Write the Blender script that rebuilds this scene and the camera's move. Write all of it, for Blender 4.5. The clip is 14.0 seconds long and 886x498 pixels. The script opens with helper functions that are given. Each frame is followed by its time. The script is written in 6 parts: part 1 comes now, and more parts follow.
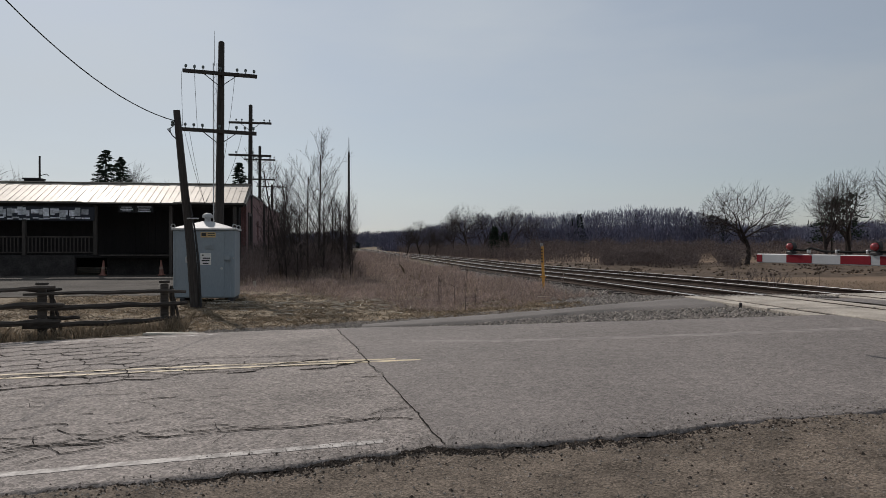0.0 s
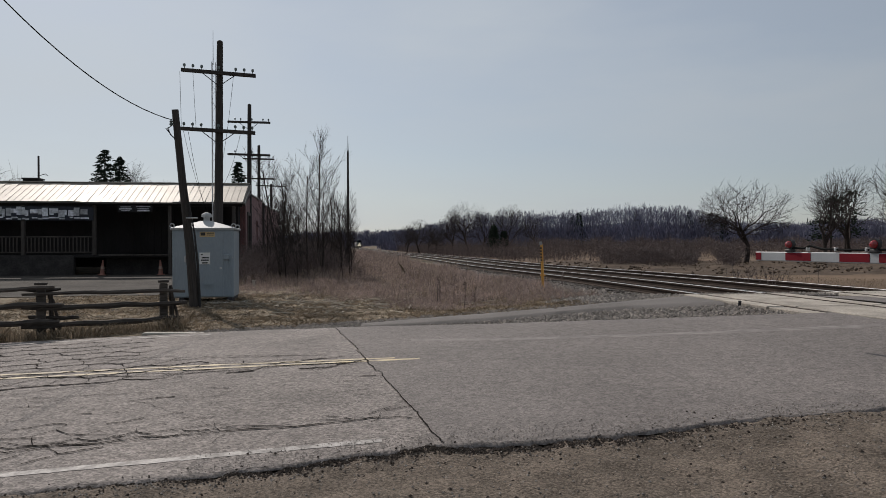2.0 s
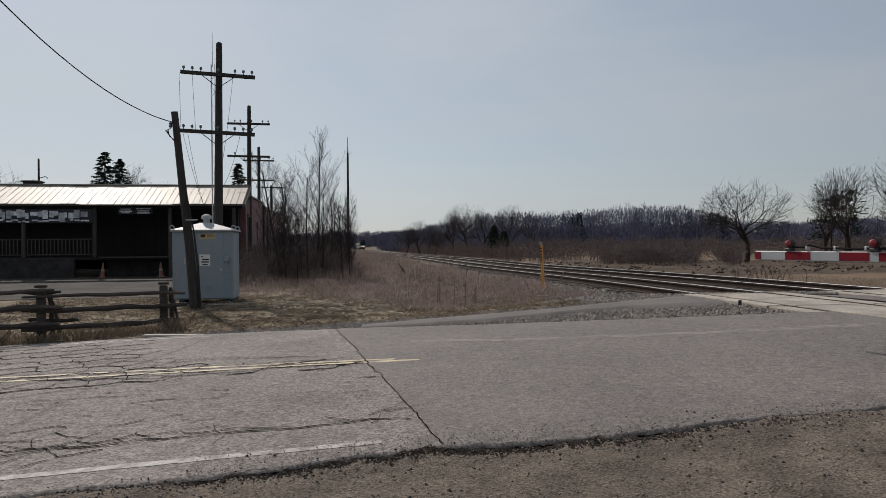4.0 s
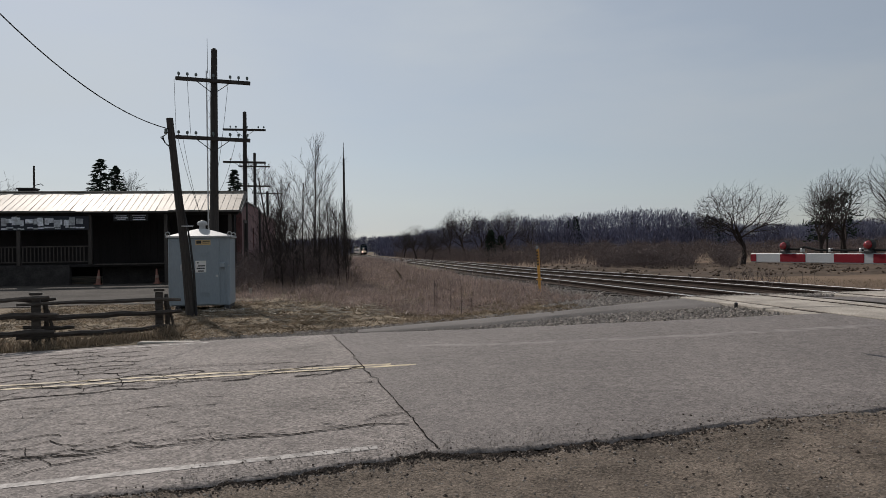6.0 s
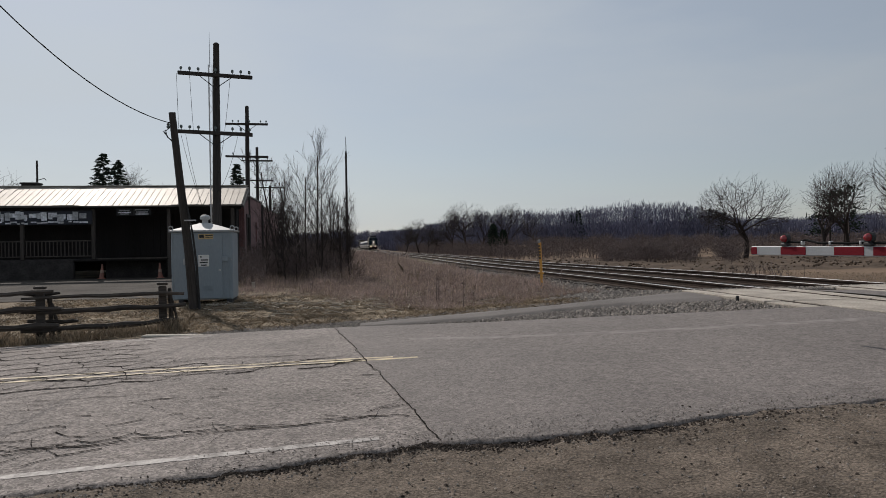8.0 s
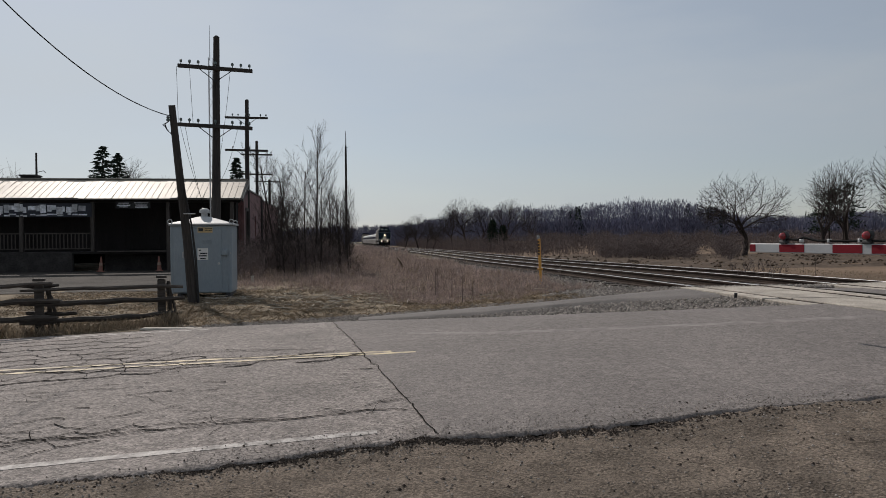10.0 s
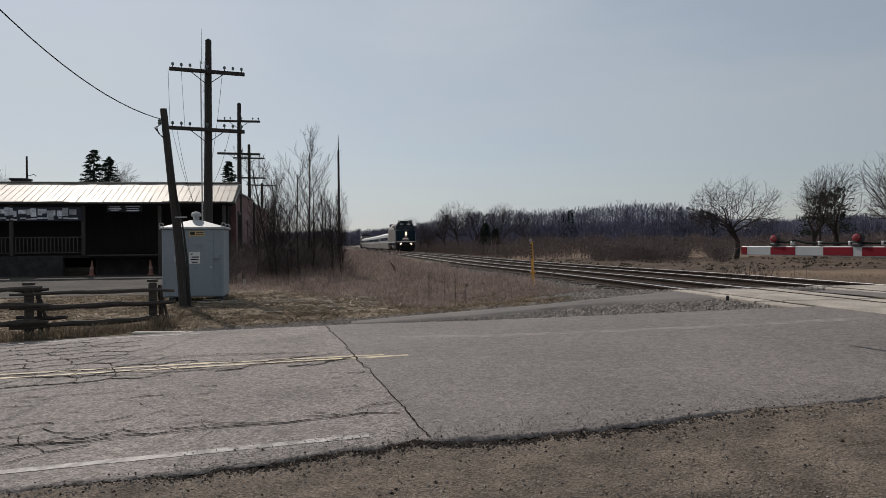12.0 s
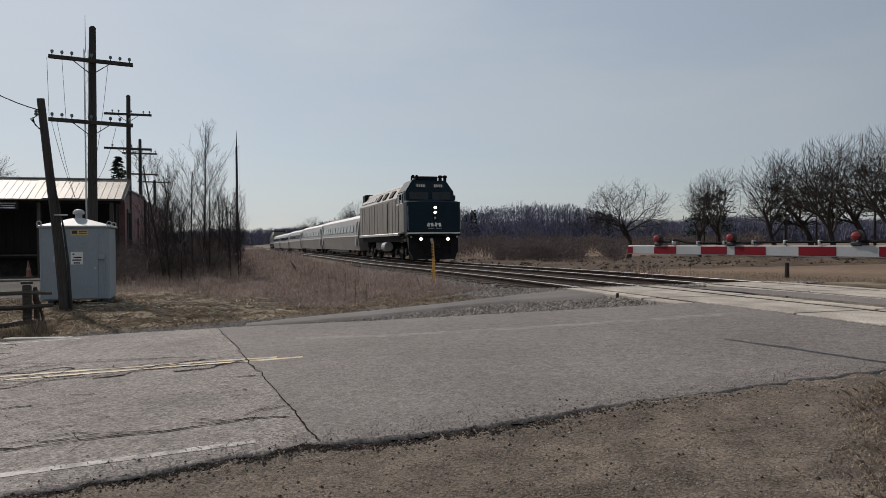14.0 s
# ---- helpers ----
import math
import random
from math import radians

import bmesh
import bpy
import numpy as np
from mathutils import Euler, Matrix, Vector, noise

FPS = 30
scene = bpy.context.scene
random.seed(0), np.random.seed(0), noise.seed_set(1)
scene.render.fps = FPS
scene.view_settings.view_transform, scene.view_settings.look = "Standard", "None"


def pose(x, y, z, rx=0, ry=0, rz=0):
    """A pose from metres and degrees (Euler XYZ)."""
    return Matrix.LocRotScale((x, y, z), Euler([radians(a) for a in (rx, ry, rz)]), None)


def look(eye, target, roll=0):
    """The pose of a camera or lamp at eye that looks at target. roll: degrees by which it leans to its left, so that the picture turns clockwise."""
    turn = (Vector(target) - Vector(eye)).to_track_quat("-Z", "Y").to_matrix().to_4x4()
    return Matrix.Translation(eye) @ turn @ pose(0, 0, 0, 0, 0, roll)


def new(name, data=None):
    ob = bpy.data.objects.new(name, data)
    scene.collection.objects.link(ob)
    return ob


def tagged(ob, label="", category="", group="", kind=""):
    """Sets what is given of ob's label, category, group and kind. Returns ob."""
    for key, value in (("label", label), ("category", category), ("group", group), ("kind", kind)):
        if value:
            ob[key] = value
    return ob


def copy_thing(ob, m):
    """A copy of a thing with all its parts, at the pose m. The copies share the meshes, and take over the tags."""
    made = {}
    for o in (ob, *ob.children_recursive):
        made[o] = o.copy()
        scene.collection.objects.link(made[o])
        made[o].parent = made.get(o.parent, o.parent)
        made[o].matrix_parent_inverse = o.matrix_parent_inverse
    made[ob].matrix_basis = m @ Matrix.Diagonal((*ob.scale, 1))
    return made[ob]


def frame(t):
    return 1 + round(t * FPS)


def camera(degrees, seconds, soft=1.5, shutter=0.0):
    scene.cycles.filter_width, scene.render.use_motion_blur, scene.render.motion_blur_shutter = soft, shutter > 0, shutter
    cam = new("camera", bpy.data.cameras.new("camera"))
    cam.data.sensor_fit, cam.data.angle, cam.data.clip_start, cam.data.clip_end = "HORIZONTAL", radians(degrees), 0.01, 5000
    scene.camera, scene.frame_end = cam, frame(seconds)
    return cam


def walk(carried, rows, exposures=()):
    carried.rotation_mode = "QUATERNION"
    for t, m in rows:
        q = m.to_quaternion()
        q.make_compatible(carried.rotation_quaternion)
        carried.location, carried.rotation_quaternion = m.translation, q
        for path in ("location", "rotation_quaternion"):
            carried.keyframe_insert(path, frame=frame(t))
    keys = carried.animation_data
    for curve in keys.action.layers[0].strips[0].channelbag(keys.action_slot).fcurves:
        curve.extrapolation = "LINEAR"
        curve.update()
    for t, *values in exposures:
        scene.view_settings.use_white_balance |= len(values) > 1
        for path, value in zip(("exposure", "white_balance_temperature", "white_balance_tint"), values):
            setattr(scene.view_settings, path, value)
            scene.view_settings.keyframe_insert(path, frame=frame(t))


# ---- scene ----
cam = camera(64.6, 14.0, soft=0.65)
PATH = [
    (0.0, pose(0.000, -0.000, 1.500, 89.771, 0.000, 0.000)),
    (0.5, pose(0.005, 0.001, 1.500, 89.751, 0.040, -0.037)),
    (1.0, pose(0.003, 0.005, 1.497, 89.760, 0.059, -0.059)),
    (1.5, pose(0.009, 0.008, 1.498, 89.758, 0.094, -0.039)),
    (2.0, pose(0.007, 0.006, 1.500, 89.677, 0.157, -0.044)),
    (2.5, pose(0.009, 0.009, 1.499, 89.662, 0.211, -0.038)),
    (3.0, pose(0.013, 0.010, 1.500, 89.626, 0.272, -0.025)),
    (5.5, pose(0.027, 0.013, 1.501, 90.041, 0.743, -0.172)),
    (6.0, pose(0.033, 0.017, 1.499, 90.112, 0.825, -0.273)),
    (6.5, pose(0.046, -0.040, 1.500, 90.161, 0.919, -0.188)),
    (7.0, pose(0.049, -0.051, 1.495, 89.980, 0.973, -0.084)),
    (7.5, pose(0.045, -0.019, 1.492, 89.727, 0.964, -0.061)),
    (8.0, pose(0.045, -0.021, 1.490, 89.636, 0.897, -0.062)),
    (10.5, pose(0.049, -0.027, 1.485, 89.223, 0.445, -0.126)),
    (11.0, pose(0.067, -0.026, 1.488, 89.412, 0.676, -0.206)),
    (11.5, pose(0.052, -0.028, 1.480, 89.538, 0.670, -0.437)),
    (12.0, pose(0.053, -0.017, 1.478, 89.546, 0.541, -0.700)),
    (12.5, pose(0.064, -0.030, 1.479, 89.541, 0.620, -0.971)),
    (13.0, pose(0.080, -0.003, 1.476, 89.471, 0.654, -1.486)),
    (13.5, pose(0.101, 0.013, 1.477, 89.391, 0.576, -2.756)),
    (14.0, pose(0.153, 0.017, 1.474, 89.448, 0.525, -8.492)),
]
walk(cam, PATH, [(0.0, 0.0, 6560, 13.0), (12.5, 0.0, 6560, 13.0), (14.0, 0.07, 6560, 13.0)])

# ---- light ----
SUN_AZ, SUN_EL = radians(-31), radians(37)
world = bpy.data.worlds.new("sky")
scene.world = world
world.use_nodes = True
wt = world.node_tree
wt.nodes.clear()
sky = wt.nodes.new("ShaderNodeTexSky")
sky.sky_type, sky.sun_disc = "NISHITA", False
sky.sun_elevation, sky.sun_rotation = SUN_EL, SUN_AZ
sky.air_density, sky.dust_density, sky.ozone_density = 1.0, 0.5, 1.5
w_bg, w_out = wt.nodes.new("ShaderNodeBackground"), wt.nodes.new("ShaderNodeOutputWorld")
w_bg.inputs[1].default_value = 0.07
# thin high cloud: soft streaks that whiten the blue
w_tc, w_map = wt.nodes.new("ShaderNodeTexCoord"), wt.nodes.new("ShaderNodeMapping")
w_map.inputs["Scale"].default_value = (1.2, 2.0, 5.0)
w_map.inputs["Rotation"].default_value = (0.15, 0.3, 0.5)
w_no, w_ra, w_mix = wt.nodes.new("ShaderNodeTexNoise"), wt.nodes.new("ShaderNodeValToRGB"), wt.nodes.new("ShaderNodeMix")
w_no.inputs["Scale"].default_value, w_no.inputs["Detail"].default_value, w_no.inputs["Roughness"].default_value = 1.6, 5.0, 0.5
w_ra.color_ramp.elements[0].position, w_ra.color_ramp.elements[1].position = 0.38, 0.72
w_ra.color_ramp.elements[0].color, w_ra.color_ramp.elements[1].color = (0.58, 0.58, 0.58, 1), (0.92, 0.92, 0.92, 1)
w_veil = wt.nodes.new("ShaderNodeRGB")
w_veil.outputs[0].default_value = (6.6, 7.35, 7.85, 1)
w_mix.data_type = "RGBA"
wl = wt.links.new
wl(w_tc.outputs["Generated"], w_map.inputs[0]), wl(w_map.outputs[0], w_no.inputs["Vector"])
wl(w_no.outputs["Fac"], w_ra.inputs[0]), wl(w_ra.outputs[0], w_mix.inputs[0])
# the veil is brighter towards the sun
w_dot, w_mr, w_mul = wt.nodes.new("ShaderNodeVectorMath"), wt.nodes.new("ShaderNodeMapRange"), wt.nodes.new("ShaderNodeMix")
w_dot.operation = "DOT_PRODUCT"
w_dot.inputs[1].default_value = (math.sin(SUN_AZ) * math.cos(SUN_EL), math.cos(SUN_AZ) * math.cos(SUN_EL), math.sin(SUN_EL))
w_mr.inputs["From Min"].default_value, w_mr.inputs["From Max"].default_value = 0.2, 1.0
w_mr.inputs["To Min"].default_value, w_mr.inputs["To Max"].default_value = 0.70, 1.2
w_mul.data_type, w_mul.blend_type = "RGBA", "MULTIPLY"
w_mul.inputs[0].default_value = 1.0
wl(w_tc.outputs["Generated"], w_dot.inputs[0]), wl(w_dot.outputs["Value"], w_mr.inputs[0])
wl(w_veil.outputs[0], w_mul.inputs[6]), wl(w_mr.outputs[0], w_mul.inputs[7])
wl(sky.outputs[0], w_mix.inputs[6]), wl(w_mul.outputs[2], w_mix.inputs[7])
w_tint = wt.nodes.new("ShaderNodeMix")
w_tint.data_type, w_tint.blend_type = "RGBA", "MULTIPLY"
w_tint.inputs[0].default_value, w_tint.inputs[7].default_value = 1.0, (1.0, 1.0, 1.0, 1)
wl(w_mix.outputs[2], w_tint.inputs[6])
wl(w_tint.outputs[2], w_bg.inputs[0]), wl(w_bg.outputs[0], w_out.inputs[0])
sun = new("sun", bpy.data.lights.new("sun", "SUN"))
sun.data.energy, sun.data.angle, sun.data.color = 3.2, radians(0.8), (1.0, 0.94, 0.86)
sun.matrix_world = look((math.sin(SUN_AZ) * math.cos(SUN_EL) * 90, math.cos(SUN_AZ) * math.cos(SUN_EL) * 90, math.sin(SUN_EL) * 90), (0, 0, 0))


# ---- materials ----
def material(name, base, rough=0.8, metal=0.0, vary=0.25, scale=6.0, fine=60.0, bump=0.2, bump_scale=None, second=None,
             stain=0.5, coords="Object", stretch=(1, 1, 1), spec=0.5, island=0.0, rand=0.0, emit=None):
    """A procedural surface: large stains, fine grain, relief; island and rand vary it from piece to piece."""
    m = bpy.data.materials.new(name)
    m.use_nodes = True
    t = m.node_tree
    N, L = t.nodes.new, t.links.new
    b = t.nodes["Principled BSDF"]
    b.inputs["Roughness"].default_value, b.inputs["Metallic"].default_value = rough, metal
    b.inputs["Specular IOR Level"].default_value = spec
    tc, mp = N("ShaderNodeTexCoord"), N("ShaderNodeMapping")
    mp.inputs["Scale"].default_value = stretch
    L(tc.outputs[coords], mp.inputs[0])
    big, small = N("ShaderNodeTexNoise"), N("ShaderNodeTexNoise")
    for n, s, d in ((big, scale, 4.0), (small, fine, 3.0)):
        n.inputs["Scale"].default_value, n.inputs["Detail"].default_value = s, d
        L(mp.outputs[0], n.inputs["Vector"])
    dark = tuple(c * (1 - vary) for c in base)
    light = tuple(min(1, c * (1 + vary)) for c in (second or base))
    ramp = N("ShaderNodeValToRGB")
    ramp.color_ramp.elements[0].position, ramp.color_ramp.elements[1].position = 0.5 - stain * 0.4, 0.5 + stain * 0.4
    ramp.color_ramp.elements[0].color, ramp.color_ramp.elements[1].color = (*dark, 1), (*light, 1)
    L(big.outputs["Fac"], ramp.inputs[0])
    mul, mr = N("ShaderNodeMix"), N("ShaderNodeMapRange")
    mul.data_type, mul.blend_type = "RGBA", "MULTIPLY"
    mul.inputs[0].default_value = 1.0
    mr.inputs["From Min"].default_value, mr.inputs["From Max"].default_value = 0.3, 0.7
    mr.inputs["To Min"].default_value, mr.inputs["To Max"].default_value = 1 - vary, 1 + vary * 0.6
    L(small.outputs["Fac"], mr.inputs[0])
    L(ramp.outputs[0], mul.inputs[6]), L(mr.outputs[0], mul.inputs[7])
    out = mul.outputs[2]
    if island or rand:
        g = N("ShaderNodeNewGeometry") if island else N("ShaderNodeObjectInfo")
        r2, m2 = N("ShaderNodeMapRange"), N("ShaderNodeMix")
        k = island or rand
        r2.inputs["To Min"].default_value, r2.inputs["To Max"].default_value = 1 - k, 1 + k
        m2.data_type, m2.blend_type = "RGBA", "MULTIPLY"
        m2.inputs[0].default_value = 1.0
        L(g.outputs["Random Per Island" if island else "Random"], r2.inputs[0])
        L(out, m2.inputs[6]), L(r2.outputs[0], m2.inputs[7])
        out = m2.outputs[2]
    L(out, b.inputs["Base Color"])
    if bump:
        bp = N("ShaderNodeBump")
        bp.inputs["Strength"].default_value, bp.inputs["Distance"].default_value = bump, 0.02
        if bump_scale:
            n3 = N("ShaderNodeTexNoise")
            n3.inputs["Scale"].default_value, n3.inputs["Detail"].default_value = bump_scale, 4.0
            L(mp.outputs[0], n3.inputs["Vector"])
            L(n3.outputs["Fac"], bp.inputs["Height"])
        else:
            L(small.outputs["Fac"], bp.inputs["Height"])
        L(bp.outputs[0], b.inputs["Normal"])
    if emit:
        b.inputs["Emission Color"].default_value, b.inputs["Emission Strength"].default_value = (*emit[0], 1), emit[1]
    return m


M_ASPHALT_NEW = material("asphalt_newer", (0.163, 0.144, 0.134), 0.85, vary=0.14, scale=0.5, fine=90, bump=0.5, bump_scale=70, spec=0.3)
M_ASPHALT_OLD = material("asphalt_old", (0.206, 0.181, 0.166), 0.88, vary=0.2, scale=0.7, fine=70, bump=0.6, bump_scale=55, spec=0.3)


def speckle(m, scale, lo, hi):
    """Pale and dark aggregate grains set into a surface."""
    t = m.node_tree
    b = t.nodes["Principled BSDF"]
    tc, vo, mr, mx = (t.nodes.new("ShaderNode" + k) for k in ("TexCoord", "TexVoronoi", "MapRange", "Mix"))
    vo.inputs["Scale"].default_value = scale
    t.links.new(tc.outputs["Object"], vo.inputs["Vector"])
    sep = t.nodes.new("ShaderNodeSeparateColor")
    t.links.new(vo.outputs["Color"], sep.inputs[0])
    mr.inputs["From Min"].default_value, mr.inputs["From Max"].default_value = 0.0, 1.0
    mr.inputs["To Min"].default_value, mr.inputs["To Max"].default_value = lo, hi
    t.links.new(sep.outputs[0], mr.inputs[0])
    mx.data_type, mx.blend_type = "RGBA", "MULTIPLY"
    mx.inputs[0].default_value = 1.0
    src = b.inputs["Base Color"].links[0].from_socket
    t.links.new(src, mx.inputs[6]), t.links.new(mr.outputs[0], mx.inputs[7])
    t.links.new(mx.outputs[2], b.inputs["Base Color"])
    return m


speckle(M_ASPHALT_NEW, 62, 0.66, 1.36)
speckle(M_ASPHALT_OLD, 52, 0.55, 1.45)
speckle(M_ASPHALT_NEW, 17, 0.86, 1.14)
speckle(M_ASPHALT_OLD, 15, 0.84, 1.16)


M_CRACK = material("crack_filler", (0.028, 0.025, 0.023), 1.0, vary=0.3, fine=40, bump=0, spec=0.0)
M_WHITE_LINE = material("worn_white_paint", (0.24, 0.218, 0.2), 0.75, vary=0.25, scale=9, fine=50, stain=0.3, second=(0.34, 0.315, 0.295))
M_FADED_LINE = material("faded_paint_trace", (0.172, 0.151, 0.14), 0.85, vary=0.12, scale=5, fine=60, stain=0.3, second=(0.205, 0.182, 0.17))
M_YELLOW_LINE = material("worn_yellow_paint", (0.36, 0.3, 0.215), 0.75, vary=0.16, scale=6, fine=40, stain=0.3, second=(0.5, 0.41, 0.26))
M_DIRT = material("shoulder_dirt", (0.138, 0.113, 0.091), 0.95, vary=0.26, scale=2.6, fine=45, bump=1.0, bump_scale=70, second=(0.15, 0.122, 0.098), spec=0.12)
speckle(M_DIRT, 75, 0.6, 1.4)
M_GRASS_GROUND = material("dry_grass_ground", (0.105, 0.084, 0.06), 0.95, stain=0.3, vary=0.4, scale=0.9, fine=14, bump=1.0, bump_scale=18, second=(0.165, 0.132, 0.094), spec=0.1)
M_BALLAST = material("ballast_stone", (0.26, 0.228, 0.2), 0.9, vary=0.25, scale=3, fine=30, bump=0.5, island=0.45, spec=0.3)
M_GRAVEL_BED = material("gravel_bed", (0.15, 0.132, 0.118), 0.95, vary=0.4, scale=2, fine=30, bump=1.0, bump_scale=26, spec=0.2)
M_RAIL = material("rusted_rail_side", (0.045, 0.032, 0.026), 0.85, 0.0, spec=0.1, vary=0.3, scale=2, fine=30, bump=0.2)
M_RAIL_TOP = material("polished_rail_head", (0.55, 0.53, 0.51), 0.4, 0.9, vary=0.1, scale=1, fine=30, bump=0.05)
M_TIE = material("creosoted_tie", (0.06, 0.048, 0.04), 0.9, vary=0.35, scale=3, fine=25, bump=0.5, stretch=(1, 6, 1), rand=0.3)
M_CONCRETE = material("crossing_concrete", (0.38, 0.34, 0.29), 0.9, vary=0.32, scale=1.5, fine=35, bump=0.3, spec=0.3, rand=0.08)
M_PATH = material("path_asphalt", (0.15, 0.136, 0.127), 0.9, vary=0.16, scale=1.2, fine=60, bump=0.5, spec=0.25)


# ---- geometry helpers ----
TH = radians(8.11)
CT, ST = math.cos(TH), math.sin(TH)


def site(u, v, z=0.0):
    """From the site's axes (u across the tracks, v along them) to the world."""
    return Vector((u * CT - v * ST, u * ST + v * CT, z))


def at_site(u, v, z=0.0, turn=0.0):
    return Matrix.Translation(site(u, v, z)) @ Matrix.Rotation(TH + radians(turn), 4, "Z")


def smooth(a, b, x):
    k = min(1.0, max(0.0, (x - a) / (b - a)))
    return k * k * (3 - 2 * k)


def road_z(u):
    """The road climbs steadily to the crossing and falls away beyond it."""
    return -0.2 + 0.645 * min(1.0, max(0.0, (u + 6) / 13.3)) - 0.5 * smooth(14.5, 26, u)


def ground_z(u, v):
    z = road_z(u)
    if v > 13.6:
        k = smooth(13.6, 17, v)
        bank = -0.1 + (0.38 - 0.17 * smooth(16, 45, v)) * smooth(2.8, 5.9, u) - 0.5 * smooth(13.8, 19, u)
        z = z * (1 - k) + bank * k
    z += 0.2 * smooth(22, 34, v) * smooth(-4, -7, u)
    far = smooth(90, 260, math.hypot(u, v)) * smooth(14, 40, u)
    z += 1.2 * far - 0.4 * smooth(60, 180, v) * (1 - smooth(20, 45, u))
    return z


class Geo:
    """Collects vertices and faces for one mesh."""

    def __init__(self):
        self.v, self.f = [], []

    def add(self, verts, faces):
        o = len(self.v)
        self.v += [tuple(p) for p in verts]
        self.f += [tuple(i + o for i in q) for q in faces]
        return self

    def box(self, c, s, bev=0.0, m=None):
        hx, hy, hz = s[0] / 2, s[1] / 2, s[2] / 2
        m = m or Matrix.Identity(4)
        T = Matrix.Translation(c) @ m
        b = min(bev, hx * 0.9, hy * 0.9, hz * 0.9)
        if b <= 0:
            vs = [T @ Vector((x * hx, y * hy, z * hz)) for x in (-1, 1) for y in (-1, 1) for z in (-1, 1)]
            return self.add(vs, [(0, 1, 3, 2), (4, 6, 7, 5), (0, 4, 5, 1), (2, 3, 7, 6), (0, 2, 6, 4), (1, 5, 7, 3)])
        vs, idx = [], {}
        for x in (-1, 1):
            for y in (-1, 1):
                for z in (-1, 1):
                    for a in range(3):
                        p = [x * hx, y * hy, z * hz]
                        for k in range(3):
                            if k != a:
                                p[k] -= (x, y, z)[k] * b
                        idx[x, y, z, a] = len(vs)
                        vs.append(T @ Vector(p))
        fs = []
        for a in range(3):
            i, j = (a + 1) % 3, (a + 2) % 3
            for s0 in (-1, 1):
                q = []
                for si, sj in ((-1, -1), (1, -1), (1, 1), (-1, 1)):
                    k = [0, 0, 0]
                    k[a], k[i], k[j] = s0, si, sj
                    q.append(idx[(*k, a)])
                fs.append(tuple(q if s0 > 0 else q[::-1]))
            for si in (-1, 1):
                for sj in (-1, 1):
                    q = []
                    for s0, e in ((-1, i), (1, i), (1, j), (-1, j)):
                        k = [0, 0, 0]
                        k[a], k[i], k[j] = s0, si, sj
                        q.append(idx[(*k, e)])
                    fs.append(tuple(q if si * sj > 0 else q[::-1]))
        for x in (-1, 1):
            for y in (-1, 1):
                for z in (-1, 1):
                    q = [idx[x, y, z, a] for a in range(3)]
                    fs.append(tuple(q if x * y * z > 0 else q[::-1]))
        return self.add(vs, fs)

    def tube(self, pts, radii, n=8, caps=True):
        pts = [Vector(p) for p in pts]
        rings = []
        for k, p in enumerate(pts):
            d = (pts[min(k + 1, len(pts) - 1)] - pts[max(k - 1, 0)]).normalized()
            a = d.cross(Vector((0, 0, 1)) if abs(d.z) < 0.9 else Vector((1, 0, 0))).normalized()
            b = d.cross(a)
            r = radii[k] if hasattr(radii, "__len__") else radii
            rings.append([p + (a * math.cos(2 * math.pi * j / n) + b * math.sin(2 * math.pi * j / n)) * r for j in range(n)])
        fs = [(k * n + j, k * n + (j + 1) % n, (k + 1) * n + (j + 1) % n, (k + 1) * n + j) for k in range(len(pts) - 1) for j in range(n)]
        if caps:
            fs += [tuple(range(n))[::-1], tuple((len(pts) - 1) * n + j for j in range(n))]
        return self.add([p for r in rings for p in r], fs)

    def lathe(self, profile, n=12, c=(0, 0, 0), axis="Z"):
        vs = []
        for r, h in profile:
            for j in range(n):
                a = 2 * math.pi * j / n
                p = (r * math.cos(a), r * math.sin(a), h)
                p = p if axis == "Z" else ((p[0], p[2], p[1]) if axis == "Y" else (p[2], p[0], p[1]))
                vs.append((p[0] + c[0], p[1] + c[1], p[2] + c[2]))
        fs = [(k * n + j, k * n + (j + 1) % n, (k + 1) * n + (j + 1) % n, (k + 1) * n + j) for k in range(len(profile) - 1) for j in range(n)]
        fs += [tuple(range(n))[::-1], tuple((len(profile) - 1) * n + j for j in range(n))]
        return self.add(vs, fs)

    def extrude(self, outline, axis, a, b):
        """A flat outline (two of x, y, z in order) drawn out along the third axis from a to b."""
        n = len(outline)

        def put(p, h):
            return {"X": (h, p[0], p[1]), "Y": (p[0], h, p[1]), "Z": (p[0], p[1], h)}[axis]
        vs = [put(p, a) for p in outline] + [put(p, b) for p in outline]
        fs = [(j, (j + 1) % n, n + (j + 1) % n, n + j) for j in range(n)] + [tuple(range(n))[::-1], tuple(range(n, 2 * n))]
        return self.add(vs, fs)

    def mesh(self, name, mat, shade=False):
        me = bpy.data.meshes.new(name)
        me.from_pydata(self.v, [], self.f)
        if len(self.f) < 20000:
            bm = bmesh.new()
            bm.from_mesh(me)
            bmesh.ops.recalc_face_normals(bm, faces=bm.faces)
            bm.to_mesh(me)
            bm.free()
        me.materials.append(mat)
        if shade:
            me.polygons.foreach_set("use_smooth", [True] * len(me.polygons))
        me.update()
        return me


def part(name, g, mat, parent, label="", shade=False, m=None):
    ob = new(name, g.mesh(name, mat, shade) if isinstance(g, Geo) else g)
    ob.parent = parent
    if m is not None:
        ob.matrix_basis = m
    return tagged(ob, label=label)


def thing(name, m, label, category, group="", kind=""):
    ob = new(name)
    ob.empty_display_size = 0.2
    ob.matrix_basis = m
    return tagged(ob, label, category, group, kind)


